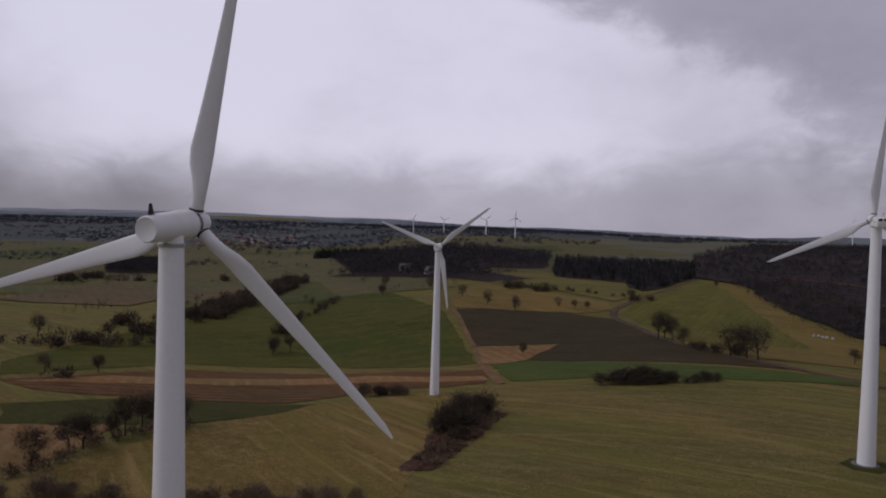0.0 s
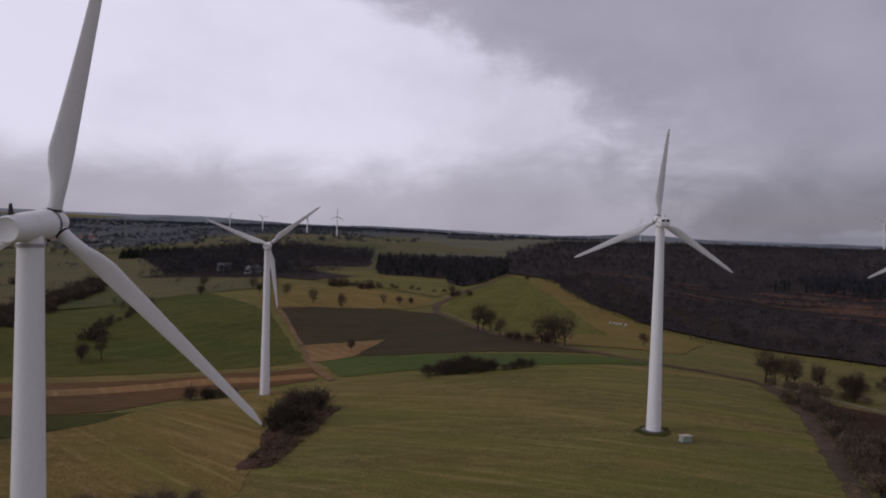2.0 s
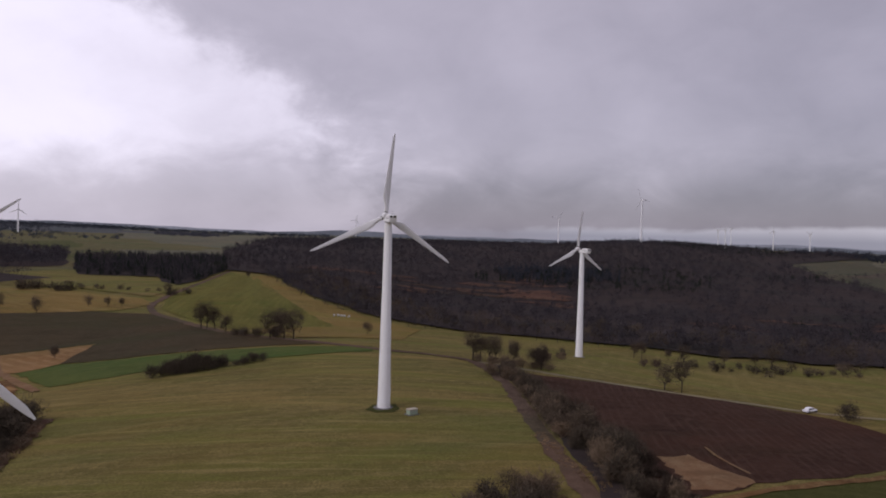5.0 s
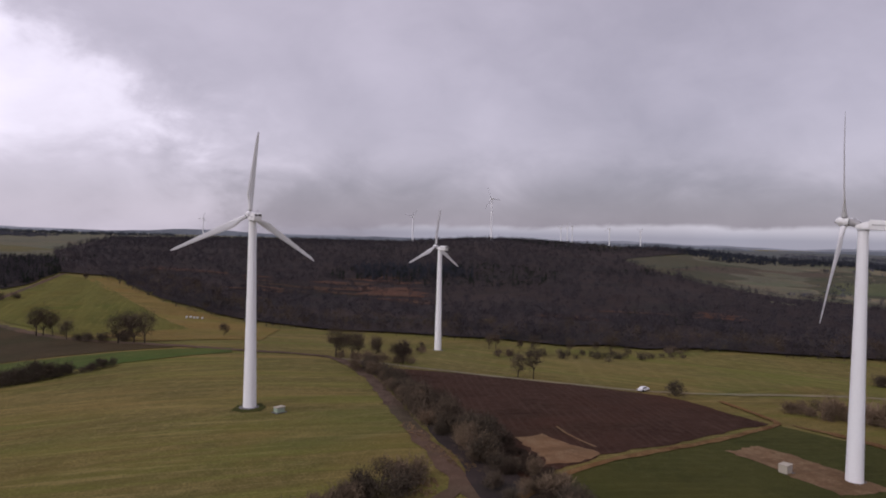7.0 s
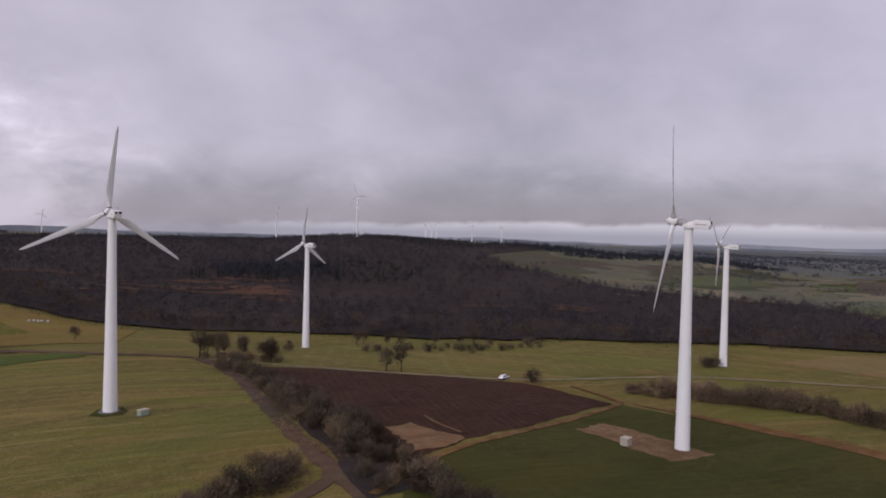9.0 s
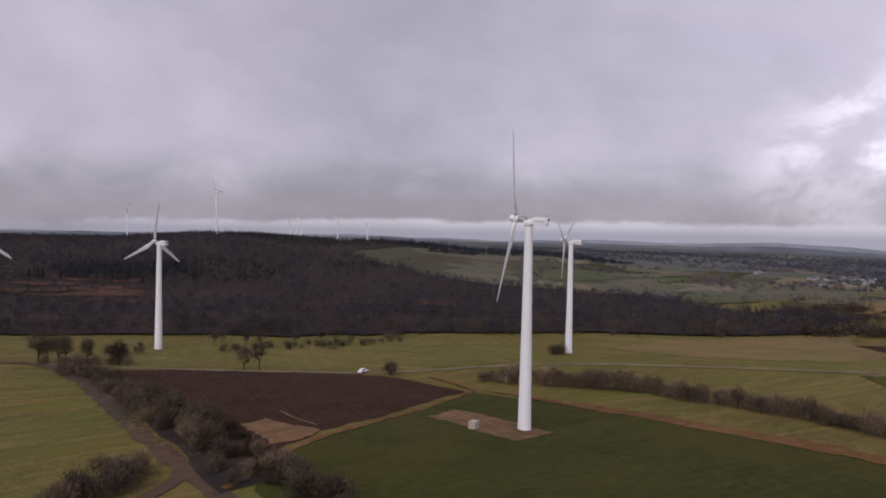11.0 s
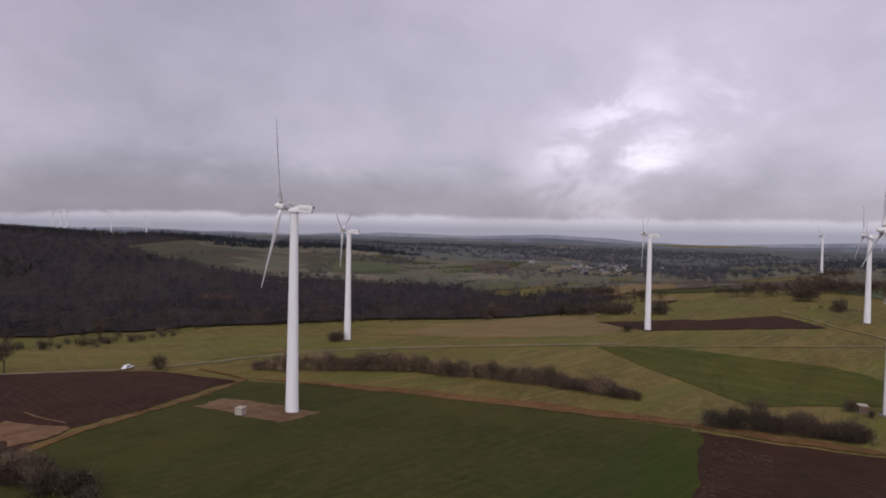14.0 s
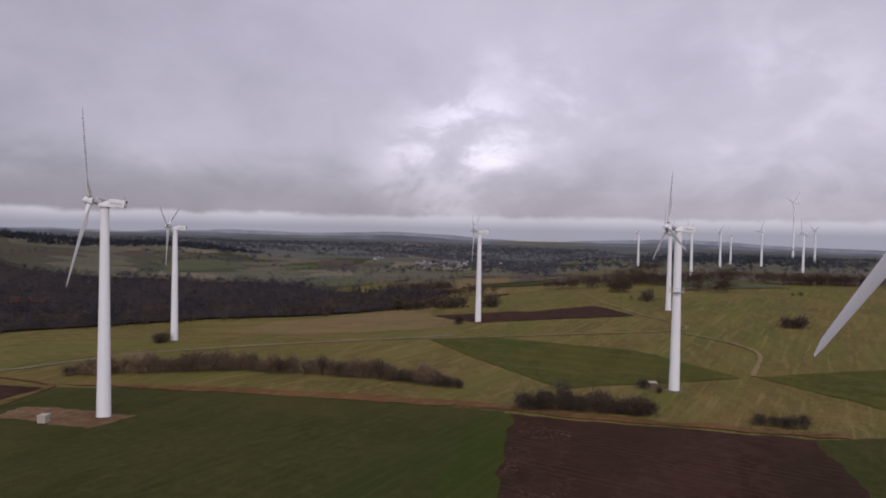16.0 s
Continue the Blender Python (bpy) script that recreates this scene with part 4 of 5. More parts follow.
def bare_tree(seed, tall, spread, mat=None, dense=2200):
    rng = np.random.default_rng(seed)
    v, f, tips = limbs(rng, tall, 0.72, tall * 0.026)
    t = new("bare_tree")
    fit_part("trunk", rawmesh("trunk", v, f), BARK, t, "grey brown trunk and limbs")
    crown = twigs(rng, dense, (0, 0, tall * 0.63), (spread, spread, tall * 0.36), 0.75, 0.036, 0.5, 0.45, tall * 0.22)
    each = [twigs(rng, 9, p, (0.9, 0.9, 0.8), 0.7, 0.03, 0.5) for p in tips]
    fit_part("crown", rawmesh("crown", *join(crown, *each)), mat or TWIG, t, "leafless brown crown of fine twigs")
    t.location = (0, 0, -500)
    return t


def bush(seed, tall, spread, mat, dense=1250):
    rng = np.random.default_rng(seed)
    t = new("bush")
    v, f, tips = limbs(rng, tall * 0.9, 0.8, 0.07, 2, 5)
    fit_part("stems", rawmesh("stems", v, f), BARK, t, "thin woody stems")
    fit_part("crown", rawmesh("crown", *twigs(rng, dense, (0, 0, tall * 0.45), (spread, spread, tall * 0.55), 0.6, 0.05, 0.6, 0.5, 0.02)), mat, t, "dense leafless twigs")
    t.location = (0, 0, -500)
    return t


prng = random.Random(11)
TREES = [bare_tree(s, h, sp) for s, h, sp in ((1, 9, 3.6), (2, 10, 4.2), (3, 7.5, 3.0), (4, 11, 3.8))]
BUSHES = [bush(20 + s, h, sp, m) for s, (h, sp, m) in enumerate(((3.2, 2.3, SCRUB), (3.8, 2.6, SCRUB), (2.6, 2.2, BRUSH), (3.4, 2.0, BRUSH), (4.6, 2.6, BRUSH)))]


def plant(kinds, x, y, scale, label, category, group=""):
    ob = copy_thing(prng.choice(kinds), pose(x, y, float(height(x, y)) + 0.1, 0, 0, prng.uniform(0, 360)))
    ob.scale = [scale * prng.uniform(0.9, 1.1), scale * prng.uniform(0.9, 1.1), scale * prng.uniform(0.88, 1.12)]
    return tagged(ob, label, category, group)


MASS = {}


def row(kinds, line, gap, scale, label, category, group, spread=1.0, mass=False):
    """Plants along a line; mass: as one growth of many, named by its group."""
    for (x0, y0), (x1, y1) in zip(line, line[1:]):
        d = math.hypot(x1 - x0, y1 - y0)
        for i in range(max(1, int(d / gap))):
            t = (i + prng.random()) / max(1, int(d / gap))
            px, py, ps = x0 + (x1 - x0) * t + prng.gauss(0, spread), y0 + (y1 - y0) * t + prng.gauss(0, spread), scale * prng.uniform(0.7, 1.2)
            if mass:
                MASS.setdefault(group, (label, []))[1].append((px, py, ps))
            else:
                plant(kinds, px, py, ps, label, category, group)


DARKB, BROWNB, TALLB = BUSHES[:2], BUSHES[2:4], BUSHES[3:]
for x, y, s in ((-67, 189, 1.3), (-64, 188, 1.35), (-60, 185, 1.2), (-53, 166, 1.05), (-32, 137, 1.5), (-26, 133, 1.3), (-22, 129, 1.4), (-28, 150, 1.1)):
    plant(TREES, x, y, s, "bare roadside tree beside the farm lane", "tree", "roadside trees")
plant(BROWNB, -29.5, 147, 2.2, "russet brown leafy thorn among roadside trees", "bush")
for x, y, s in ((-44, 152, 1.5), (-38, 147, 1.5), (-48, 158, 1.2), (-30, 142, 1.3)):
    plant(DARKB, x, y, s, "dark bare bush between roadside trees", "bush", "roadside bushes")
for x, y, s in ((44.5, 78, 1.3), (47, 76, 1.2), (50, 75, 1.15), (52, 73, 0.95), (58, 70, 1.2), (64, 64, 1.05), (66, 62, 1.35), (98.3, 31.8, 1.0), (102, 27.5, 1.05), (-119, 139, 0.85), (-161, 249, 0.95), (12, 150, 0.8)):
    plant(TREES, x, y, s, "bare tree standing by the field edge", "tree", "field trees")
for x, y, s in ((-166, 262, 0.8), (-140, 270, 0.8), (-130, 272, 0.8), (-122, 272, 0.8), (-185, 262, 1.1), (-215, 290, 1.0), (-240, 300, 1.1), (-60, 470, 0.9), (-104, 322, 1.0)):
    plant(TREES, x, y, s, "bare tree in the northern meadow", "tree", "northern trees")
row(DARKB, [(-104, 320), (-98, 330), (-88, 338)], 3.5, 1.2, "dark bush on the northern field edge", "bush", "northern bushes", 2, mass=True)
row(DARKB, [(-110, 345), (-180, 372), (-205, 380)], 9, 1.2, "dark bush on the northern field edge", "bush", "northern bushes", 2, mass=True)
row(BROWNB, [(45, 74), (56, 66), (72, 62)], 2.6, 1.2, "brown bare bush by the lane junction", "bush", "junction bushes", 1.5, mass=True)
row(TALLB + BROWNB, [(72, 84), (86, 96)], 4, 1.2, "brown bush near the turbine", "bush", "junction bushes", 2, mass=True)
row(DARKB + BROWNB, [(49, 52), (46.5, 30), (43, 2), (39.5, -22), (37, -48), (37, -72)], 1.9, 1.3, "dark thorn bush along the lane", "bush", "lane hedge", 1.5)
row(DARKB, [(46, 10), (45, -8), (43, -30), (43, -52)], 2.8, 1.45, "dark thorn bush along the lane", "bush", "lane hedge", 1.6)
row(DARKB + BROWNB, [(33, -76), (37, -88), (36, -104)], 1.7, 1.25, "dark bush by the lane fork", "bush", "lane hedge", 2.4)
row(DARKB + TALLB, [(19, -66), (14, -70), (8, -72), (1, -76), (-6, -79)], 1.1, 1.2, "dark bush on the lane corner", "bush", "corner bushes", 1.8)
row(TREES[:2], [(17, -66), (8, -72), (-3, -78)], 6, 0.55, "small bare tree on the lane corner", "tree", "corner trees", 2.0)
row(DARKB, [(-86, -14), (-90, -4)], 2.2, 0.9, "dark bare bush in the thicket", "bush", "thicket", 1.6, mass=True)
row(DARKB, [(-91, -2), (-93, 10), (-95, 24)], 0.6, 1.75, "tall dark bare bush in the thicket", "bush", "thicket", 2.4, mass=True)
row(DARKB, [(-67, 68), (-58, 70), (-50, 72)], 1.1, 1.75, "dark scrub on the meadow", "bush", "meadow scrub", 1.5, mass=True)
row(DARKB, [(-50, 72), (-40, 75), (-33, 78)], 1.7, 1.25, "low dark scrub on the meadow", "bush", "meadow scrub", 1.2, mass=True)
row(DARKB, [(-128, 46), (-140, 38)], 1.6, 1.1, "dark bush near the turbine foot", "bush", "foot bushes", 1.2)
row(TALLB + BROWNB, [(145, -43), (152, -57)], 1.9, 1.35, "brown bare hedge bush in the field", "bush", "field hedge", 0.8)
row(TALLB + BROWNB, [(153, -58), (163, -72), (171, -88)], 1.6, 1.75, "tall brown hedge bush in the field", "bush", "field hedge", 1.0)
row(TALLB + BROWNB, [(171, -88), (171, -100), (172, -117), (173, -139), (169, -158)], 1.8, 1.45, "brown bare hedge bush in the field", "bush", "field hedge", 0.9)
row(DARKB, [(172, -142), (170, -152), (166, -164)], 1.3, 1.1, "dark low hedge bush in the field", "bush", "field hedge", 0.7)
row(TREES, [(146, -44), (156, -62), (166, -78), (171, -96), (172, -120), (172, -140)], 6.5, 0.55, "slender bare tree growing out of the field hedge", "tree", "hedge trees", 0.9)
row(DARKB, [(145.5, -186), (149, -195), (148, -207), (148.5, -219)], 1.05, 1.3, "dark thicket bush by the verge", "bush", "verge thicket", 0.9)
plant(TREES, 148, -196, 0.85, "small bare tree in the verge thicket", "tree")
for x, y in ((218.0, -20.5), (220, -22), (219, -19)):
    plant(DARKB, x, y, 1.25, "round dark bush at the turbine foot", "bush", "foot bushes")
plant(DARKB, 129.6, -12.5, 1.5, "round dark bush by the road", "bush")
plant(DARKB, 314, -128, 1.2, "round dark bush at the turbine foot", "bush")
for x, y in ((332, -290), (336, -294), (330, -286)):
    plant(DARKB, x, y, 1.4, "low dark bush in the meadow", "bush", "meadow bushes")
plant(DARKB, 181.5, -217, 1.0, "dark bush beside the small shed", "bush")
plant(DARKB, 176.5, -221.5, 0.6, "dark bush beside the small shed", "bush")
row(DARKB, [(146, -244), (145, -254)], 1.8, 0.95, "low dark bush on the verge", "bush", "verge bushes", 0.8)
row(BROWNB + DARKB, [(85, 97), (95, 118), (88, 128)], 5.5, 1.0, "brown bush on the meadow edge", "bush", "edge bushes", 3, mass=True)
row(DARKB + BROWNB, [(118, 92), (140, 78), (165, 64), (190, 60), (205, 66)], 2.2, 1.0, "dark bush in the meadow before the forest", "bush", "edge bushes", 4, mass=True)
row(TREES, [(120, 110), (160, 84), (185, 74)], 9, 0.8, "small bare tree before the forest", "tree", "edge trees", 4)
row(DARKB, [(215, 62), (260, 28), (330, -38), (380, -90)], 9, 1.2, "dark bush along the forest edge", "bush", "edge bushes", 4, mass=True)
for x, y, s in ((-153, -71, 1.15), (-157, -59.5, 1.1), (-157, -56, 1.2), (-158.5, -47, 0.9), (-159, -43, 1.15), (-159, -38, 1.1), (-158, -36, 1.15), (-157, -32, 1.0), (-156, -28, 1.05)):
    plant(TREES, x, y, s, "bare tree along the stubble edge", "tree", "west trees")
row(BROWNB + DARKB, [(-152, -78), (-156, -58), (-158, -40), (-156, -24)], 2.4, 0.9, "brown bush under the bare trees", "bush", "stubble bushes", 1.6, mass=True)
row(BROWNB + DARKB, [(-112, -69), (-100, -64), (-86, -58)], 1.3, 1.25, "brown bush on the dry slope", "bush", "slope bushes", 1.8, mass=True)
row(BROWNB, [(-143, -84), (-134, -79), (-124, -73)], 1.6, 1.15, "rusty brown bush below the slope", "bush", "slope bushes", 2.4, mass=True)
row(DARKB + TREES[2:3], [(-260, 75), (-275, 55), (-292, 30), (-300, 10)], 3.2, 1.4, "dark hedge bush in the hollow", "bush", "hollow hedge", 3, mass=True)
row(DARKB, [(-312, 138), (-359, 217), (-386, 278), (-400, 329), (-443, 396)], 0.9, 2.2, "dark trees along the stream", "bush", "stream hedge", 6, mass=True)
row(DARKB, [(-250, 134), (-268, 170), (-279, 206), (-300, 260)], 4, 1.3, "dark hedge bush along the pasture track", "bush", "pasture hedge", 2, mass=True)
for x, y, s in ((-232, 8, 0.95), (-238, -8, 0.8), (-246, -26, 0.95), (-225, 95, 1.1), (-222, 104, 1.0), (-228, 100, 1.0), (-280, 290, 1.2), (-300, 330, 1.2), (-260, 330, 0.95), (-290, 60, 1.1), (-310, 40, 1.2)):
    plant(TREES, x, y, s, "bare tree in the hollow", "tree", "hollow trees")


# ---- woods, each one mass of many trees ----
def wood_kind(seed, tall, spread, count, wd):
    rng = np.random.default_rng(seed)
    v, f, tips = limbs(rng, tall * 0.8, 0.7, tall * 0.013, 1, 2)
    return join((v, f), twigs(rng, count, (0, 0, tall * 0.62), (spread, spread, tall * 0.38), tall * 0.12, wd, 0.15, 0.5, tall * 0.12))


def spruce_kind(seed, tall, spread):
    rng = np.random.default_rng(seed)
    v, f = [], []
    for i in range(9):
        z = tall * (0.08 + 0.1 * i)
        r = spread * (1.05 - i / 9.5)
        for k in range(7):
            a = 2 * math.pi * (k + rng.random() * 0.7) / 7
            b = len(v)
            rr = r * rng.uniform(0.75, 1.15)
            v += [(rr * math.cos(a) , rr * math.sin(a), z - tall * 0.03), (0.3 * r * math.cos(a + 1.3), 0.3 * r * math.sin(a + 1.3), z + tall * 0.10), (0.3 * r * math.cos(a - 1.3), 0.3 * r * math.sin(a - 1.3), z + tall * 0.10)]
            f.append((b, b + 1, b + 2))
    b = len(v)
    v += [(0.12, 0, -0.3), (-0.1, 0.1, -0.3), (0, 0, tall)]
    f.append((b, b + 1, b + 2))
    return np.array(v), np.array(f)


def stand(name, kinds, xs, ys, sizes, mat, label, seed):
    """Stamps tree shapes over many places into one mesh."""
    rng = np.random.default_rng(seed)
    zs = height(xs, ys)
    pick = rng.integers(0, len(kinds), len(xs))
    vs, fs, n = [], [], 0
    for k, (v, f) in enumerate(kinds):
        m = np.nonzero(pick == k)[0]
        if not len(m):
            continue
        a = rng.random(len(m)) * 2 * math.pi
        c, s, g = np.cos(a)[:, None], np.sin(a)[:, None], sizes[m][:, None]
        X = (v[None, :, 0] * c - v[None, :, 1] * s) * g + xs[m][:, None]
        Y = (v[None, :, 0] * s + v[None, :, 1] * c) * g + ys[m][:, None]
        Z = v[None, :, 2] * g * rng.uniform(0.8, 1.2, len(m))[:, None] + zs[m][:, None]
        vs.append(np.stack([X, Y, Z], -1).reshape(-1, 3))
        fs.append((f[None] + (np.arange(len(m)) * len(v))[:, None, None] + n).reshape(-1, 3))
        n += len(m) * len(v)
    ob = fit_part(name, rawmesh(name, np.vstack(vs), np.vstack(fs)), mat)
    return tagged(ob, label, "forest", kind="stuff")


WEST = [(-325, 98, 5), (-294, 84, 6), (-310, 108, 5), (-291, 49, 4), (-285, 31, 4), (-251, 140, 5), (-230, -9, 3), (-615, 285, 8), (-626, 317, 10), (-581, 313, 4), (-568, 324, 4), (-546, 326, 4), (-507, 374, 4), (-200, 363, 6), (-175, 355, 6)]
EAST = [(442, -223, 4), (329, -288, 3), (517, -330, 2), (451, -229, 3)]
VALE = [(369, -80, 7), (389, -93, 9), (393, -107, 7), (401, -129, 6), (334, -43, 6), (571, -37, 14), (534, 14, 10), (454, 24, 12), (567, -6, 11), (440, -20, 10), (480, -50, 12)]
for group, label, spots, dense in (("western clumps", "dark bare clumps of shrubs in the western pastures", WEST, 0.16), ("heath clumps", "dark bare clumps of shrubs on the eastern heath", EAST, 0.13), ("vale clumps", "bare brown clumps along the valley edge", VALE, 0.14)):
    for cx, cy, cr in spots:
        for _ in range(max(3, int(dense * 3.1 * cr * cr))):
            MASS.setdefault(group, (label, []))[1].append((cx + prng.gauss(0, cr * 0.75), cy + prng.gauss(0, cr * 0.75), prng.choice((0.4, 0.6, 0.8, 1.1, 1.5, 2.4))))
SHRUBS = [join(limbs(np.random.default_rng(80 + k), 3.0, 0.8, 0.07, 1, 5)[:2], twigs(np.random.default_rng(90 + k), 1050, (0, 0, 1.5), (2.2, 2.2, 1.8), 0.55, 0.042, 0.7, 0.5, 0.02)) for k in range(3)]
LIGHTS = [join(limbs(np.random.default_rng(85 + k), 3.0, 0.8, 0.07, 1, 2)[:2], twigs(np.random.default_rng(95 + k), 130, (0, 0, 1.5), (2.2, 2.2, 1.8), 0.8, 0.14, 0.7, 0.5, 0.02)) for k in range(3)]
TUFTS = [twigs(np.random.default_rng(99 + k), 16, (0, 0, 0.8), (2.4, 2.4, 1.4), 1.6, 0.30, 0.9, 0.5, 0.1) for k in range(3)]
for k, (group, (label, spots)) in enumerate(MASS.items()):
    spots = np.array(spots)
    ob = stand(group.replace(" ", "_").replace("northern_bushes", "field_edge_bushes"), SHRUBS if group in ("thicket", "meadow scrub", "slope bushes", "junction bushes") else LIGHTS, spots[:, 0], spots[:, 1], spots[:, 2], BRUSH if group in ("slope bushes", "junction bushes", "stubble bushes") else SCRUB, label.replace(" bush ", " bushes "), 200 + k)
    tagged(ob, category="bushes")


def scatter(seed, poly, count):
    rng = np.random.default_rng(seed)
    a = np.array(poly)
    lo, hi = a.min(0), a.max(0)
    x, y = rng.uniform(lo[0], hi[0], count * 4), rng.uniform(lo[1], hi[1], count * 4)
    ok = np.nonzero(inside(x, y, poly))[0][:count]
    return x[ok], y[ok], rng


def openness(x, y, s=0.006, k=0.0):
    return np.array([noise.noise((float(a) * s, float(b) * s, k)) for a, b in zip(x, y)])


BROADS = [wood_kind(40 + k, 8.5 + k % 3, 4.0, 92, 0.20) for k in range(5)]
SPARSE = [wood_kind(40 + k, 8.5 + k % 3, 4.2, 48, 0.30) for k in range(5)]
SLIGHT = [wood_kind(50 + k, 6.5 + k % 2, 2.6, 26, 0.22) for k in range(3)]
THINS = [wood_kind(50 + k, 6.5 + k % 2, 2.6, 70, 0.12) for k in range(3)]
FARS = [twigs(np.random.default_rng(60 + k), 34, (0, 0, 4.0), (6.4, 6.4, 4.2), 2.4, 0.72, 0.2, 0.5, 0.3) for k in range(3)]
SPRUCES = [spruce_kind(70 + k, 10 + k, 3.3) for k in range(3)]

# copses on the eastern heath: centre, half lengths, trees
COPSES = [(590, -215, 22, 6, 36), (612, -240, 26, 8, 44), (512, -206, 9, 5, 22), (640, -278, 8, 6, 14), (716, -307, 14, 8, 24), (534, -280, 7, 4, 10), (560, -160, 16, 5, 20), (578, -193, 9, 5, 14), (505, -98, 10, 6, 14), (470, -80, 14, 8, 26), (545, -60, 8, 5, 12), (634, -224, 16, 9, 34), (653, -271, 14, 8, 26), (557, -286, 7, 5, 9), (442, -223, 11, 3, 26), (645, -373, 40, 14, 150), (520, -205, 6, 4, 8), (835, -230, 16, 8, 20), (562, -183, 6, 4, 7), (637, -251, 8, 6, 10), (539, -264, 8, 4, 8), (606, -174, 7, 5, 9), (700, -300, 18, 8, 22), (684, -340, 16, 7, 20), (329, -288, 6, 2, 12), (590, -240, 14, 3, 9), (720, -215, 20, 6, 20)]
spots = [(cx + prng.uniform(-1, 1) * 3 + b * prng.gauss(0, 0.6), cy + a * prng.gauss(0, 0.6), prng.uniform(0.5, 1.15) * (0.35 if cx < 460 else 1.0)) for cx, cy, a, b, n in COPSES for _ in range(n if cx < 460 else n * 2)]
x, y, size = np.array(spots).T
tagged(stand("heath_copses", BROADS, x, y, size, COPSE, "bare brown copses and bushes on the eastern heath", 76), category="trees")
x, y, rng = scatter(77, [(132, -186), (134, -199), (86, -204), (72, -192)], 1100)
keep = openness(x, y, 0.12, 2.0) > 0.0
tagged(stand("weed_tufts", TUFTS, x[keep], y[keep], rng.uniform(0.07, 0.17, keep.sum()), VERGEWEED, "rusty dry weed tufts on the ploughed field", 77), category="weeds")
x, y, rng = scatter(78, [(129, -46), (139, -87), (147, -138), (147, -181), (143, -212), (142, -250), (138, -250), (139, -212), (141, -183), (140, -140), (134, -91)], 1500)
tagged(stand("verge_tufts", TUFTS, x, y, rng.uniform(0.06, 0.17, len(x)), STRAW, "rusty grass tufts along the verge", 78), category="grass")
x, y, rng = scatter(82, [(50, 54), (48, 30), (46, 2), (45, -22), (46, -46), (46, -70), (40, -92), (34, -88), (36, -60), (38, -30), (42, 5), (46, 38)], 230)
tagged(stand("lane_thicket", SHRUBS, x, y, rng.choice((0.45, 0.65, 0.85, 1.1), len(x)) * np.where(y < -45, 0.75, 1.0), THORN, "grey brown leafless thicket between lane and ploughland", 82), category="bushes")
for seed, poly, count in ((83, [(29, -30), (33, -28), (32, -48), (33.5, -66), (29.5, -68), (28.6, -52)], 150), (84, [(12, -70), (20, -64), (23, -68), (20, -74), (12, -76)], 110)):
    x, y, rng = scatter(seed, poly, count)
    tagged(stand("bank_tufts", TUFTS, x, y, rng.uniform(0.10, 0.30, len(x)), STRAW, "pale dry grass tufts on the lane bank", seed), category="grass")
x, y, rng = scatter(85, [(-85, -36), (-80, -34), (-81, -12), (-84, 16), (-92, 4), (-90, -16)], 260)
tagged(stand("bracken_tufts", TUFTS, x, y, rng.uniform(0.2, 0.5, len(x)), VERGEWEED, "rusty bracken in front of the thicket", 85), category="bracken")
x, y, rng = scatter(79, [(-86, -36), (-80, -32), (-81, -12), (-84, 20), (-97, 24), (-98, 0), (-91, -16)], 130)
tagged(stand("thicket_edge", LIGHTS, x, y, rng.uniform(0.25, 0.6, len(x)), BRUSH, "brown brambles round the thicket", 79), category="brambles")
x, y, rng = scatter(86, [(205, 540), (330, 520), (355, 640), (270, 690), (220, 640)], 380)
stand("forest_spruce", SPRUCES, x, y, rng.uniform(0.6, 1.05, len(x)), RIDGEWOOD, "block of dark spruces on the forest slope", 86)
x, y, rng = scatter(1, MAIN_WOOD, 12500)
o = openness(x, y)
rr = np.hypot(x + 30, y + 185)
keep = (o < 0.30) | (rng.random(len(x)) < 0.35)
for spot in CLEARINGS:
    keep &= ~inside(x, y, spot) | (rng.random(len(x)) < 0.22)
for name, kinds, zone, label, seed in (("forest_broadleaf", BROADS, keep & (rr < 620), "leafless brown forest on the near valley slope", 1), ("forest_broadleaf", SPARSE, keep & (rr >= 620), "leafless brown forest on the upper slope", 20)):
    stand(name, kinds, x[zone], y[zone], rng.uniform(0.7, 1.15, zone.sum()), FOREST, label, seed)
near_edge = [(-40, 500), (-7, 322), (19, 257), (54, 204), (100, 173), (142, 134), (182, 89), (272, 16), (336, -46), (385, -85), (420, -60), (360, 10), (290, 70), (200, 150), (120, 220), (60, 300), (30, 420), (0, 520)]
x, y, rng = scatter(2, near_edge, 1900)
stand("forest_edge", THINS + BROADS[:2], x, y, rng.uniform(0.55, 1.0, len(x)), TWIG, "young bare trees at the forest edge", 2)
brink = [(-40, 500), (-7, 322), (19, 257), (54, 204), (100, 173), (142, 134), (182, 89), (272, 16), (336, -46), (385, -85), (450, -60)]
ex, ey, es = [], [], []
erng = np.random.default_rng(12)
for (x0, y0), (x1, y1) in zip(brink, brink[1:]):
    for _ in range(int(math.hypot(x1 - x0, y1 - y0) * 0.85)):
        u_ = erng.random()
        wave = 5.0 * noise.noise(((x0 + (x1 - x0) * u_) * 0.03, (y0 + (y1 - y0) * u_) * 0.03, 2.0))
        ex.append(x0 + (x1 - x0) * u_ + erng.normal(0, 4.5) + wave)
        ey.append(y0 + (y1 - y0) * u_ + erng.normal(0, 4.5) + wave)
        es.append(erng.choice((0.25, 0.4, 0.6, 0.8, 0.95)))
stand("forest_fringe", THINS + BROADS[:3], np.array(ex), np.array(ey), np.array(es), FOREST, "uneven fringe of bare shrubs and trees along the forest", 18)
x, y, rng = scatter(3, MAIN_WOOD, 7000)
o = openness(x, y, 0.0045, 7.0)
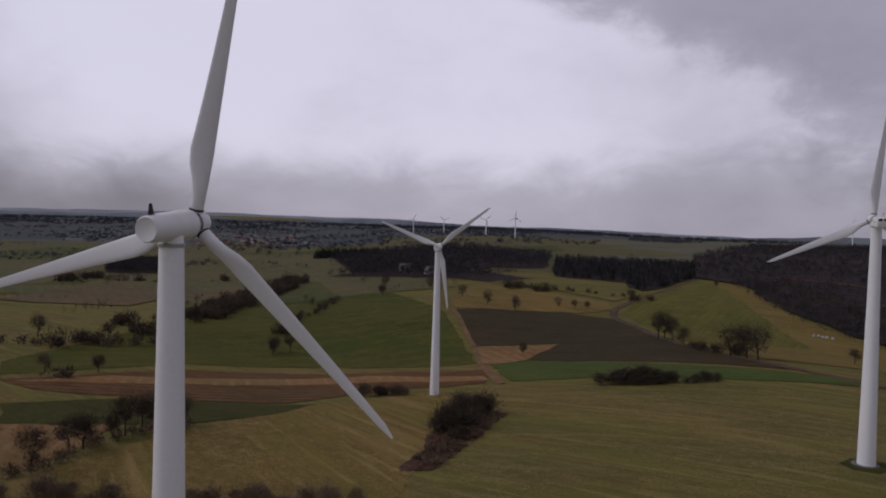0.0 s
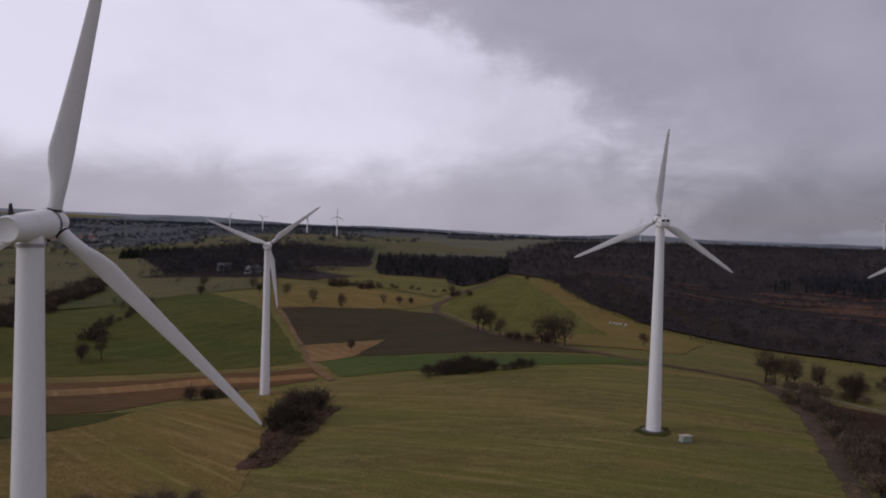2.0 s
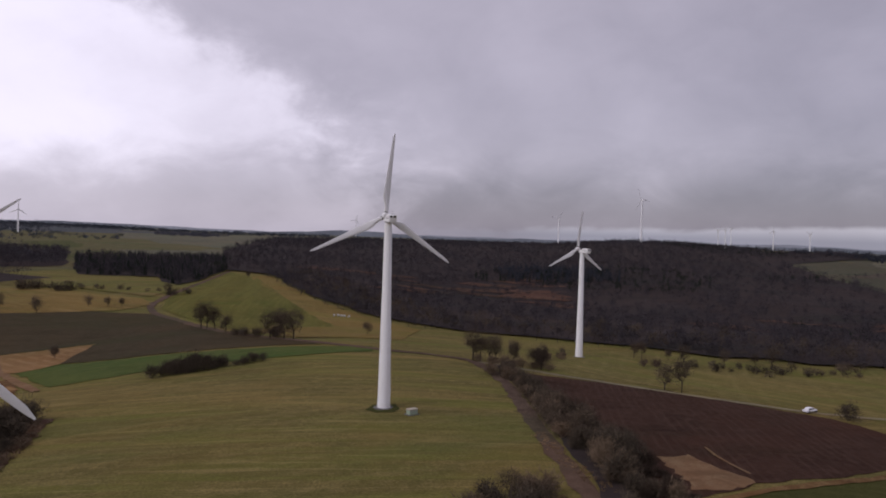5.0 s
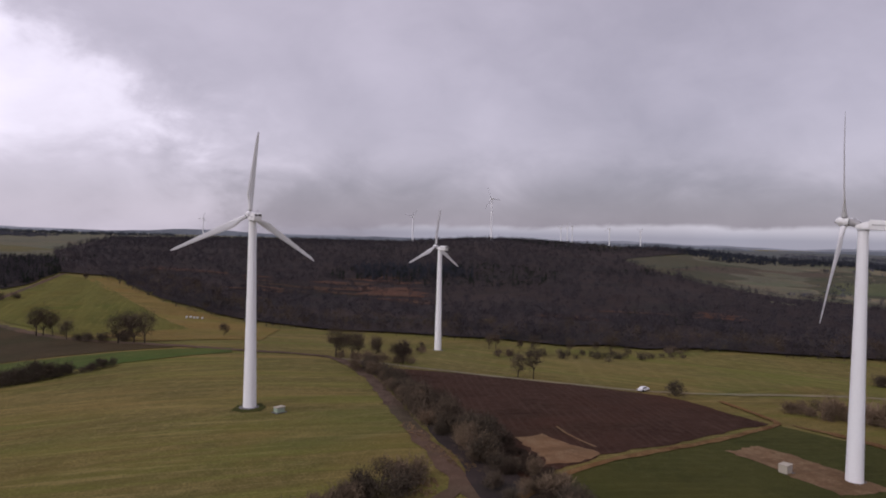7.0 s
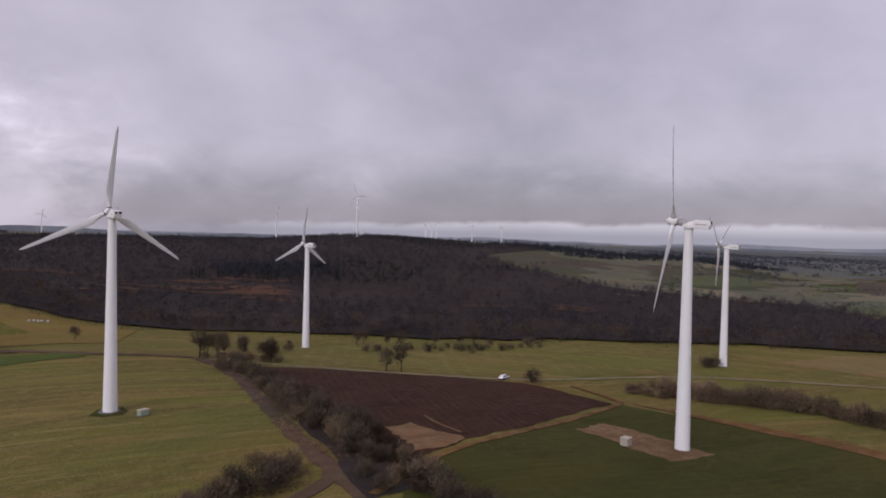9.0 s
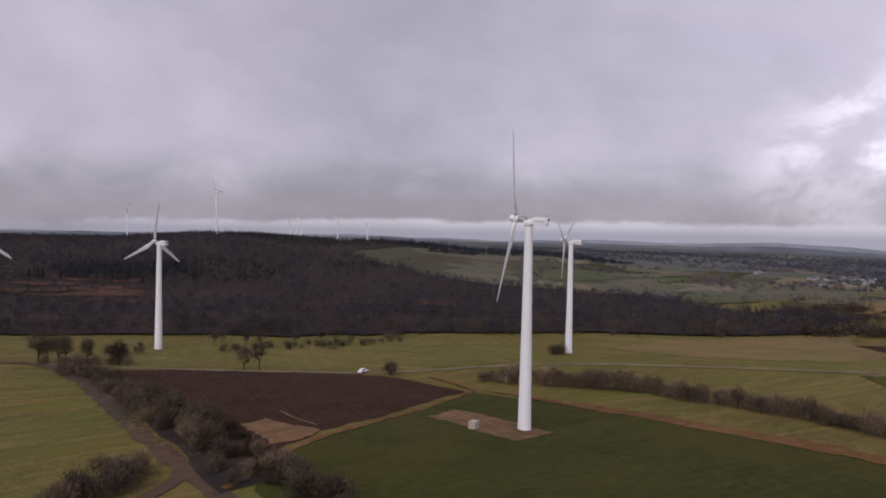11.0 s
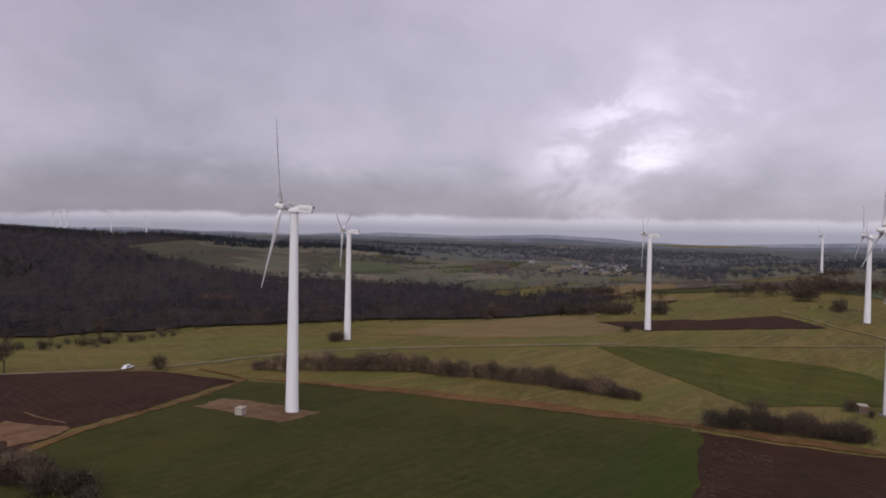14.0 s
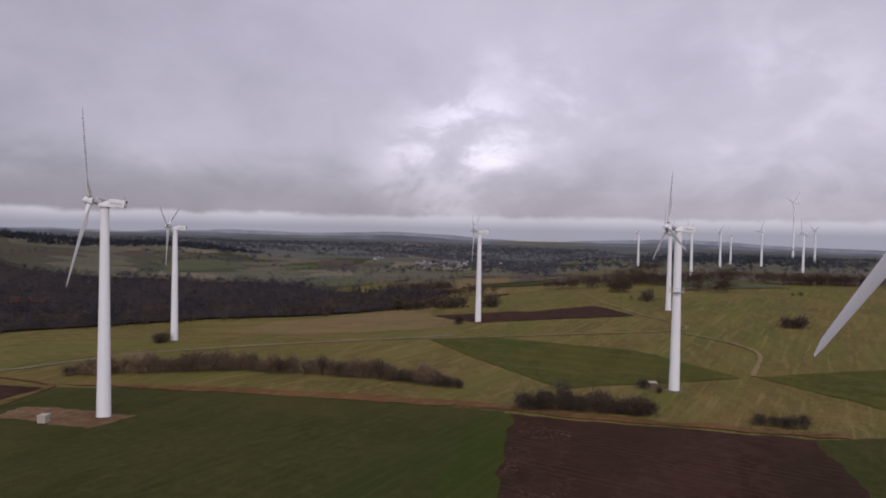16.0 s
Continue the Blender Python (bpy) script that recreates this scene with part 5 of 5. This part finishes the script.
keep = (o > 0.36) & (np.hypot(x + 30, y + 185) > 480)
stand("forest_spruce", SPRUCES[:1] + BROADS[:3], x[keep], y[keep], rng.uniform(0.6, 1.1, keep.sum()), NEEDLE, "dark spruce groups in the forest", 3)
for seed, poly, count, kinds, mat, size, label in (
        (4, PLANTATION, 620, SPRUCES, NEEDLE, 0.7, "dark spruce plantation behind the pastures"),
        (19, PLANTATION, 1000, SPARSE, FOREST, 0.85, "bare trees among the plantation spruces"),
        (5, WEST_WOOD, 2300, SPARSE, FOREST, 1.0, "bare brown wood behind the pastures"),
        (17, FARM_WOOD, 420, SPARSE, FOREST, 1.0, "bare trees round the farmstead"),
        (6, [(-640, 700), (-560, 700), (-570, 780), (-690, 800)], 300, SPRUCES, NEEDLE, 0.9, "dark spruce block"),
        (7, BLOCK_WOOD, 700, SPARSE, FOREST, 1.1, "bare wood in the west"),
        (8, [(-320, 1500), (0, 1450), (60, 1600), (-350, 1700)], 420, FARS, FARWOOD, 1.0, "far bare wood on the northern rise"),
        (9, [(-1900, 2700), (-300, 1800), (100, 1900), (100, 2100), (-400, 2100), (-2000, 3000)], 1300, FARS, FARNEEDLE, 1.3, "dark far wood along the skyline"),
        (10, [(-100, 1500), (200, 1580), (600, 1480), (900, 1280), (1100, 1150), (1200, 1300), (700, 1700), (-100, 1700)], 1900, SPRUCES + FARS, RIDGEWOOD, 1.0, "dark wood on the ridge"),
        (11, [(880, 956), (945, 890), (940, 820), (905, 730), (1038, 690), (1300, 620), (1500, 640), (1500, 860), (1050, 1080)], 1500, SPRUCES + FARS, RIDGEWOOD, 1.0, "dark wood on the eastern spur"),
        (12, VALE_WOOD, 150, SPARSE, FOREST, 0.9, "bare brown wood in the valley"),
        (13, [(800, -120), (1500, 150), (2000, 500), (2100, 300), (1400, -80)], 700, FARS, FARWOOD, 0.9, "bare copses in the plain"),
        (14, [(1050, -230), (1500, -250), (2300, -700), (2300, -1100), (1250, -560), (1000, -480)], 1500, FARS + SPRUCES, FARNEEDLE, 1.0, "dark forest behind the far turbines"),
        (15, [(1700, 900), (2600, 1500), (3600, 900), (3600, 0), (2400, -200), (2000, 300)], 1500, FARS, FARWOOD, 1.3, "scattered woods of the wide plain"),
        (16, [(-2600, 1200), (-1500, 2100), (-900, 2600), (-1500, 3300), (-3200, 2000)], 1500, FARS, FARNEEDLE, 1.5, "dark woods on the western hills")):
    x, y, rng = scatter(seed, poly, count)
    keep = np.ones(len(x), bool) if seed in (4, 5, 6, 7, 12, 19) else openness(x, y, 0.004, seed) < 0.18
    stand("forest_wood", kinds, x[keep], y[keep], size * rng.uniform(0.75, 1.2, keep.sum()), mat, label, seed)


def country_woods(seed, az0, az1, r0, r1, count, mat, size, limit, label, grain=0.0035):
    rng = np.random.default_rng(seed)
    az, r = np.radians(rng.uniform(az0, az1, count)), np.sqrt(rng.uniform(r0 * r0, r1 * r1, count))
    x, y = -30 + r * np.sin(az), -185 + r * np.cos(az)
    keep = (openness(x, y, grain, seed * 3.7) + 0.35 * openness(x, y, 0.014, seed) > limit) & ~inside(x, y, MAIN_WOOD)
    stand("forest_copses", FARS, x[keep], y[keep], size * rng.uniform(0.5, 1.1, keep.sum()), mat, label, seed)


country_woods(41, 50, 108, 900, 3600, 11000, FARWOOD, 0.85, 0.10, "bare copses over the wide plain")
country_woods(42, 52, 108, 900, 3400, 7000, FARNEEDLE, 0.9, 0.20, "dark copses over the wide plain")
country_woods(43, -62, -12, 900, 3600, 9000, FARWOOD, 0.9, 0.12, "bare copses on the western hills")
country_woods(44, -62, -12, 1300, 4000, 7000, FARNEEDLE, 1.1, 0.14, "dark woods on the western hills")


def hedgerows(seed, az0, az1, r0, r1, count, kinds, mat, size, label):
    """Lines of shrubs and single trees between far fields."""
    rng = np.random.default_rng(seed)
    xs, ys = [], []
    for _ in range(count):
        az, r = rng.uniform(az0, az1), math.sqrt(rng.uniform(r0 * r0, r1 * r1))
        x0, y0 = -30 + r * math.sin(radians(az)), -185 + r * math.cos(radians(az))
        a, ln = radians(rng.choice((25, 40, 115, 130)) + rng.uniform(-10, 10)), rng.uniform(15, 110)
        for s in np.arange(0, ln, 4.5):
            px, py = x0 + math.cos(a) * s + rng.normal(0, 2.0), y0 + math.sin(a) * s + rng.normal(0, 2.0)
            if rng.random() < 0.8:
                xs.append(px)
                ys.append(py)
    xs, ys = np.array(xs), np.array(ys)
    stand("hedgerow_bushes", kinds, xs, ys, size * rng.uniform(0.4, 1.0, len(xs)), mat, label, seed)


lines = [[(661, 602), (840, 645)], [(739, 396), (905, 480)], [(905, 480), (1080, 490)], [(960, 520), (1010, 608)], [(1008, 347), (1130, 330), (1230, 300)], [(744, 185), (905, 230)], [(640, -10), (790, -22)], [(690, 30), (820, 60)], [(560, 0), (640, 28)]]
hx_, hy_ = [], []
hrng = np.random.default_rng(36)
for (x0, y0), (x1, y1) in (seg for line in lines for seg in zip(line, line[1:])):
    for _ in range(int(math.hypot(x1 - x0, y1 - y0) / 3)):
        k = hrng.random()
        if noise.noise((k * 9.0, x0, y0)) > -0.15:
            hx_.append(x0 + (x1 - x0) * k + hrng.normal(0, 4))
            hy_.append(y0 + (y1 - y0) * k + hrng.normal(0, 4))
stand("hedgerow_bushes", SLIGHT, np.array(hx_), np.array(hy_), hrng.uniform(0.5, 1.3, len(hx_)), FOREST, "dark hedges across the hillside pastures", 36)
hedgerows(31, -60, -20, 450, 1300, 60, SLIGHT, SCRUB, 1.1, "dark hedgerows between western fields")
hedgerows(32, 62, 108, 700, 1150, 50, SLIGHT, SCRUB, 1.1, "dark hedgerows and copses on the eastern heath")
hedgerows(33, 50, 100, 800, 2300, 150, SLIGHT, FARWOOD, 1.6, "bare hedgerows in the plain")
hedgerows(34, -58, -20, 1100, 2800, 80, SLIGHT, SCRUB, 1.7, "dark hedgerows round the village")


# ---- houses, boxes, car ----
def house(wide, deep, wall, roof, wmat, rmat):
    t = new("house")
    b = bmesh.new()
    box(b, (-wide / 2, -deep / 2, -0.5), (wide / 2, deep / 2, wall))
    for s in (-1, 1):
        b.faces.new([b.verts.new(p) for p in ((s * wide / 2, -deep / 2, wall), (s * wide / 2, deep / 2, wall), (s * wide / 2, 0, wall + roof))])
    part("wall", b, wmat, t, "rendered house walls")
    r = bmesh.new()
    for s in (-1, 1):
        vs = [r.verts.new(p) for p in ((-wide / 2 - 0.4, s * (deep / 2 + 0.5), wall - 0.3), (wide / 2 + 0.4, s * (deep / 2 + 0.5), wall - 0.3), (wide / 2 + 0.4, 0, wall + roof + 0.15), (-wide / 2 - 0.4, 0, wall + roof + 0.15))]
        r.faces.new(vs)
    bmesh.ops.solidify(r, geom=list(r.faces), thickness=0.2)
    ro = part("roof", r, rmat, t, "pitched roof")
    c = bmesh.new()
    box(c, (wide * 0.2, -0.4, wall + roof * 0.6), (wide * 0.2 + 0.8, 0.4, wall + roof + 1.0))
    part("chimney", c, ROOFR, ro)
    for s in (-1, 1):
        for k in (-0.3, 0.0, 0.3):
            wd = bmesh.new()
            box(wd, (k * wide - 0.5, s * (deep / 2 + 0.02) - 0.05, wall * 0.35), (k * wide + 0.5, s * (deep / 2 + 0.02) + 0.05, wall * 0.35 + 1.3))
            part("window", wd, PANE, t)
    t.location = (0, 0, -500)
    return t


HOUSES = [house(11, 9, 5.2, 4.2, WALLW, ROOFR), house(14, 9, 4.6, 3.6, WALLW, ROOFG), house(9, 8, 5.6, 4.5, WALLW, ROOFR)]
BARN = house(32, 16, 5.0, 3.0, WALLW, ROOFG)
hr = random.Random(3)
for k in range(44):
    az, r = hr.gauss(-40.5, 2.6), hr.uniform(1500, 2050)
    hx, hy = -30 + r * math.sin(radians(az)), -185 + r * math.cos(radians(az))
    h = copy_thing(hr.choice(HOUSES), pose(hx, hy, float(height(hx, hy)), 0, 0, hr.uniform(0, 180)))
    tagged(h, "village house with pitched roof far in the valley", "house", "village houses")
for az, r in ((-36.5, 1500), (-34.8, 1560), (-43, 1800), (-47, 1400), (-52, 1650)):
    hx, hy = -30 + r * math.sin(radians(az)), -185 + r * math.cos(radians(az))
    tagged(copy_thing(BARN, pose(hx, hy, float(height(hx, hy)), 0, 0, hr.uniform(0, 60))), "long pale farm building near the village", "barn", "farm buildings")
for hx, hy, turn in ((-318, 452, 70), (-362, 480, 40)):
    tagged(copy_thing(HOUSES[1], pose(hx, hy, float(height(hx, hy)), 0, 0, turn)), "farmhouse with pitched roof among bare trees", "house", "farmstead")
for k in range(16):
    az, r = hr.gauss(76.5, 2.2), hr.uniform(1250, 1750)
    hx, hy = -30 + r * math.sin(radians(az)), -185 + r * math.cos(radians(az))
    tagged(copy_thing(HOUSES[1], pose(hx, hy, float(height(hx, hy)), 0, 0, hr.uniform(0, 180))), "house of a hamlet far in the plain", "house", "hamlet houses")
for ob in [o for o in scene.objects if o.location.z < -400 and o.parent is None]:
    for o in (*ob.children_recursive, ob):
        bpy.data.objects.remove(o)


def station(x, y, turn, wide, deep, tall, wall, cap, label):
    t = new("transformer_station")
    t.matrix_world = pose(x, y, float(height(x, y)) + 0.1, 0, 0, turn)
    b = bmesh.new()
    box(b, (-wide / 2, -deep / 2, -0.3), (wide / 2, deep / 2, tall), 0.04)
    body = part("body", b, wall, t)
    b = bmesh.new()
    box(b, (-wide / 2 - 0.12, -deep / 2 - 0.12, tall), (wide / 2 + 0.12, deep / 2 + 0.12, tall + 0.22), 0.06)
    part("roof", b, cap, t, "flat overhanging roof slab")
    for s in (-0.25, 0.25):
        b = bmesh.new()
        box(b, (s * wide - wide * 0.2, -deep / 2 - 0.04, 0.15), (s * wide + wide * 0.2, -deep / 2 + 0.02, tall - 0.15), 0.02)
        d = part("door", b, wall, body)
        b = bmesh.new()
        box(b, (s * wide - wide * 0.12, -deep / 2 - 0.06, tall * 0.62), (s * wide + wide * 0.12, -deep / 2 - 0.03, tall * 0.8))
        part("vent", b, SEAM, d, "grey louvred vent")
    b = bmesh.new()
    box(b, (-wide / 2 - 0.4, -deep / 2 - 0.4, -0.4), (wide / 2 + 0.4, deep / 2 + 0.4, 0.06))
    part("plinth", b, CONCRETE, t, "concrete plinth")
    return tagged(t, label, "transformer station")


station(6.0, -8.0, 25, 2.4, 1.5, 1.15, BOXGREEN, BOXWHITE, "pale green transformer station on the grass")
station(92.6, -84.0, 15, 2.3, 1.8, 1.6, BOXWHITE, BOXWHITE, "cream transformer station on the dirt pad")
station(183.0, -219.8, 10, 2.6, 2.2, 1.7, WOOD, BOXWHITE, "small dark shed with a pale roof")


def car(x, y, turn):
    t = new("car")
    t.matrix_world = pose(x, y, float(lift(x, y, 0.38)), 0, 0, turn)
    b = bmesh.new()
    box(b, (-2.2, -0.88, 0.25), (2.2, 0.88, 0.85), 0.14)
    body = part("body", smoothed(b), CARW, t, "white painted body")
    b = bmesh.new()
    box(b, (-1.6, -0.8, 0.82), (1.0, 0.8, 1.45), 0.12, 0.78)
    part("cabin", smoothed(b), CARW, t)
    for s in (-1, 1):
        b = bmesh.new()
        box(b, (-1.35, s * 0.72 - 0.05, 0.92), (0.75, s * 0.72 + 0.05, 1.30), 0.03, 0.86)
        part("side_window", b, PANE, t)
        for k in (-1.35, 1.4):
            b = tube(bmesh.new(), [((k, s * 0.88 - 0.1, 0.32), 0.32, (1, 0, 0), (0, 0, 1)), ((k, s * 0.88 + 0.04, 0.32), 0.32, (1, 0, 0), (0, 0, 1))], 16)
            wh = part("wheel", b, TYRE, t, "black tyre")
            b = tube(bmesh.new(), [((k, s * 0.89 - 0.02, 0.32), 0.19, (1, 0, 0), (0, 0, 1)), ((k, s * 0.89 + 0.05, 0.32), 0.18, (1, 0, 0), (0, 0, 1))], 12)
            part("rim", b, SEAM, wh, "grey wheel rim")
        b = bmesh.new()
        box(b, (2.15, s * 0.6 - 0.2, 0.6), (2.23, s * 0.6 + 0.2, 0.76), 0.02)
        part("headlight", b, SEAM, t)
    return tagged(t, "white car parked on the country road", "car")


car(125.5, -2.5, 12)


def bale(x, y, turn):
    b = along([(-0.7, 0.6, 0.5), (-0.62, 0.6, 0.64), (0.62, 0.6, 0.64), (0.7, 0.6, 0.5)], 18)
    ob = part("silage_bale", smoothed(b), FILM)
    ob.matrix_world = pose(x, y, float(height(x, y)) + 0.15, 0, 0, turn)
    return tagged(ob, "white wrapped silage bale lying on the meadow", "bale", "silage bales")


for k in range(5):
    bale(2.5 + k * 1.9 + hr.uniform(-0.4, 0.4), 238 - k * 0.8 + hr.uniform(-1, 1), hr.uniform(0, 180))
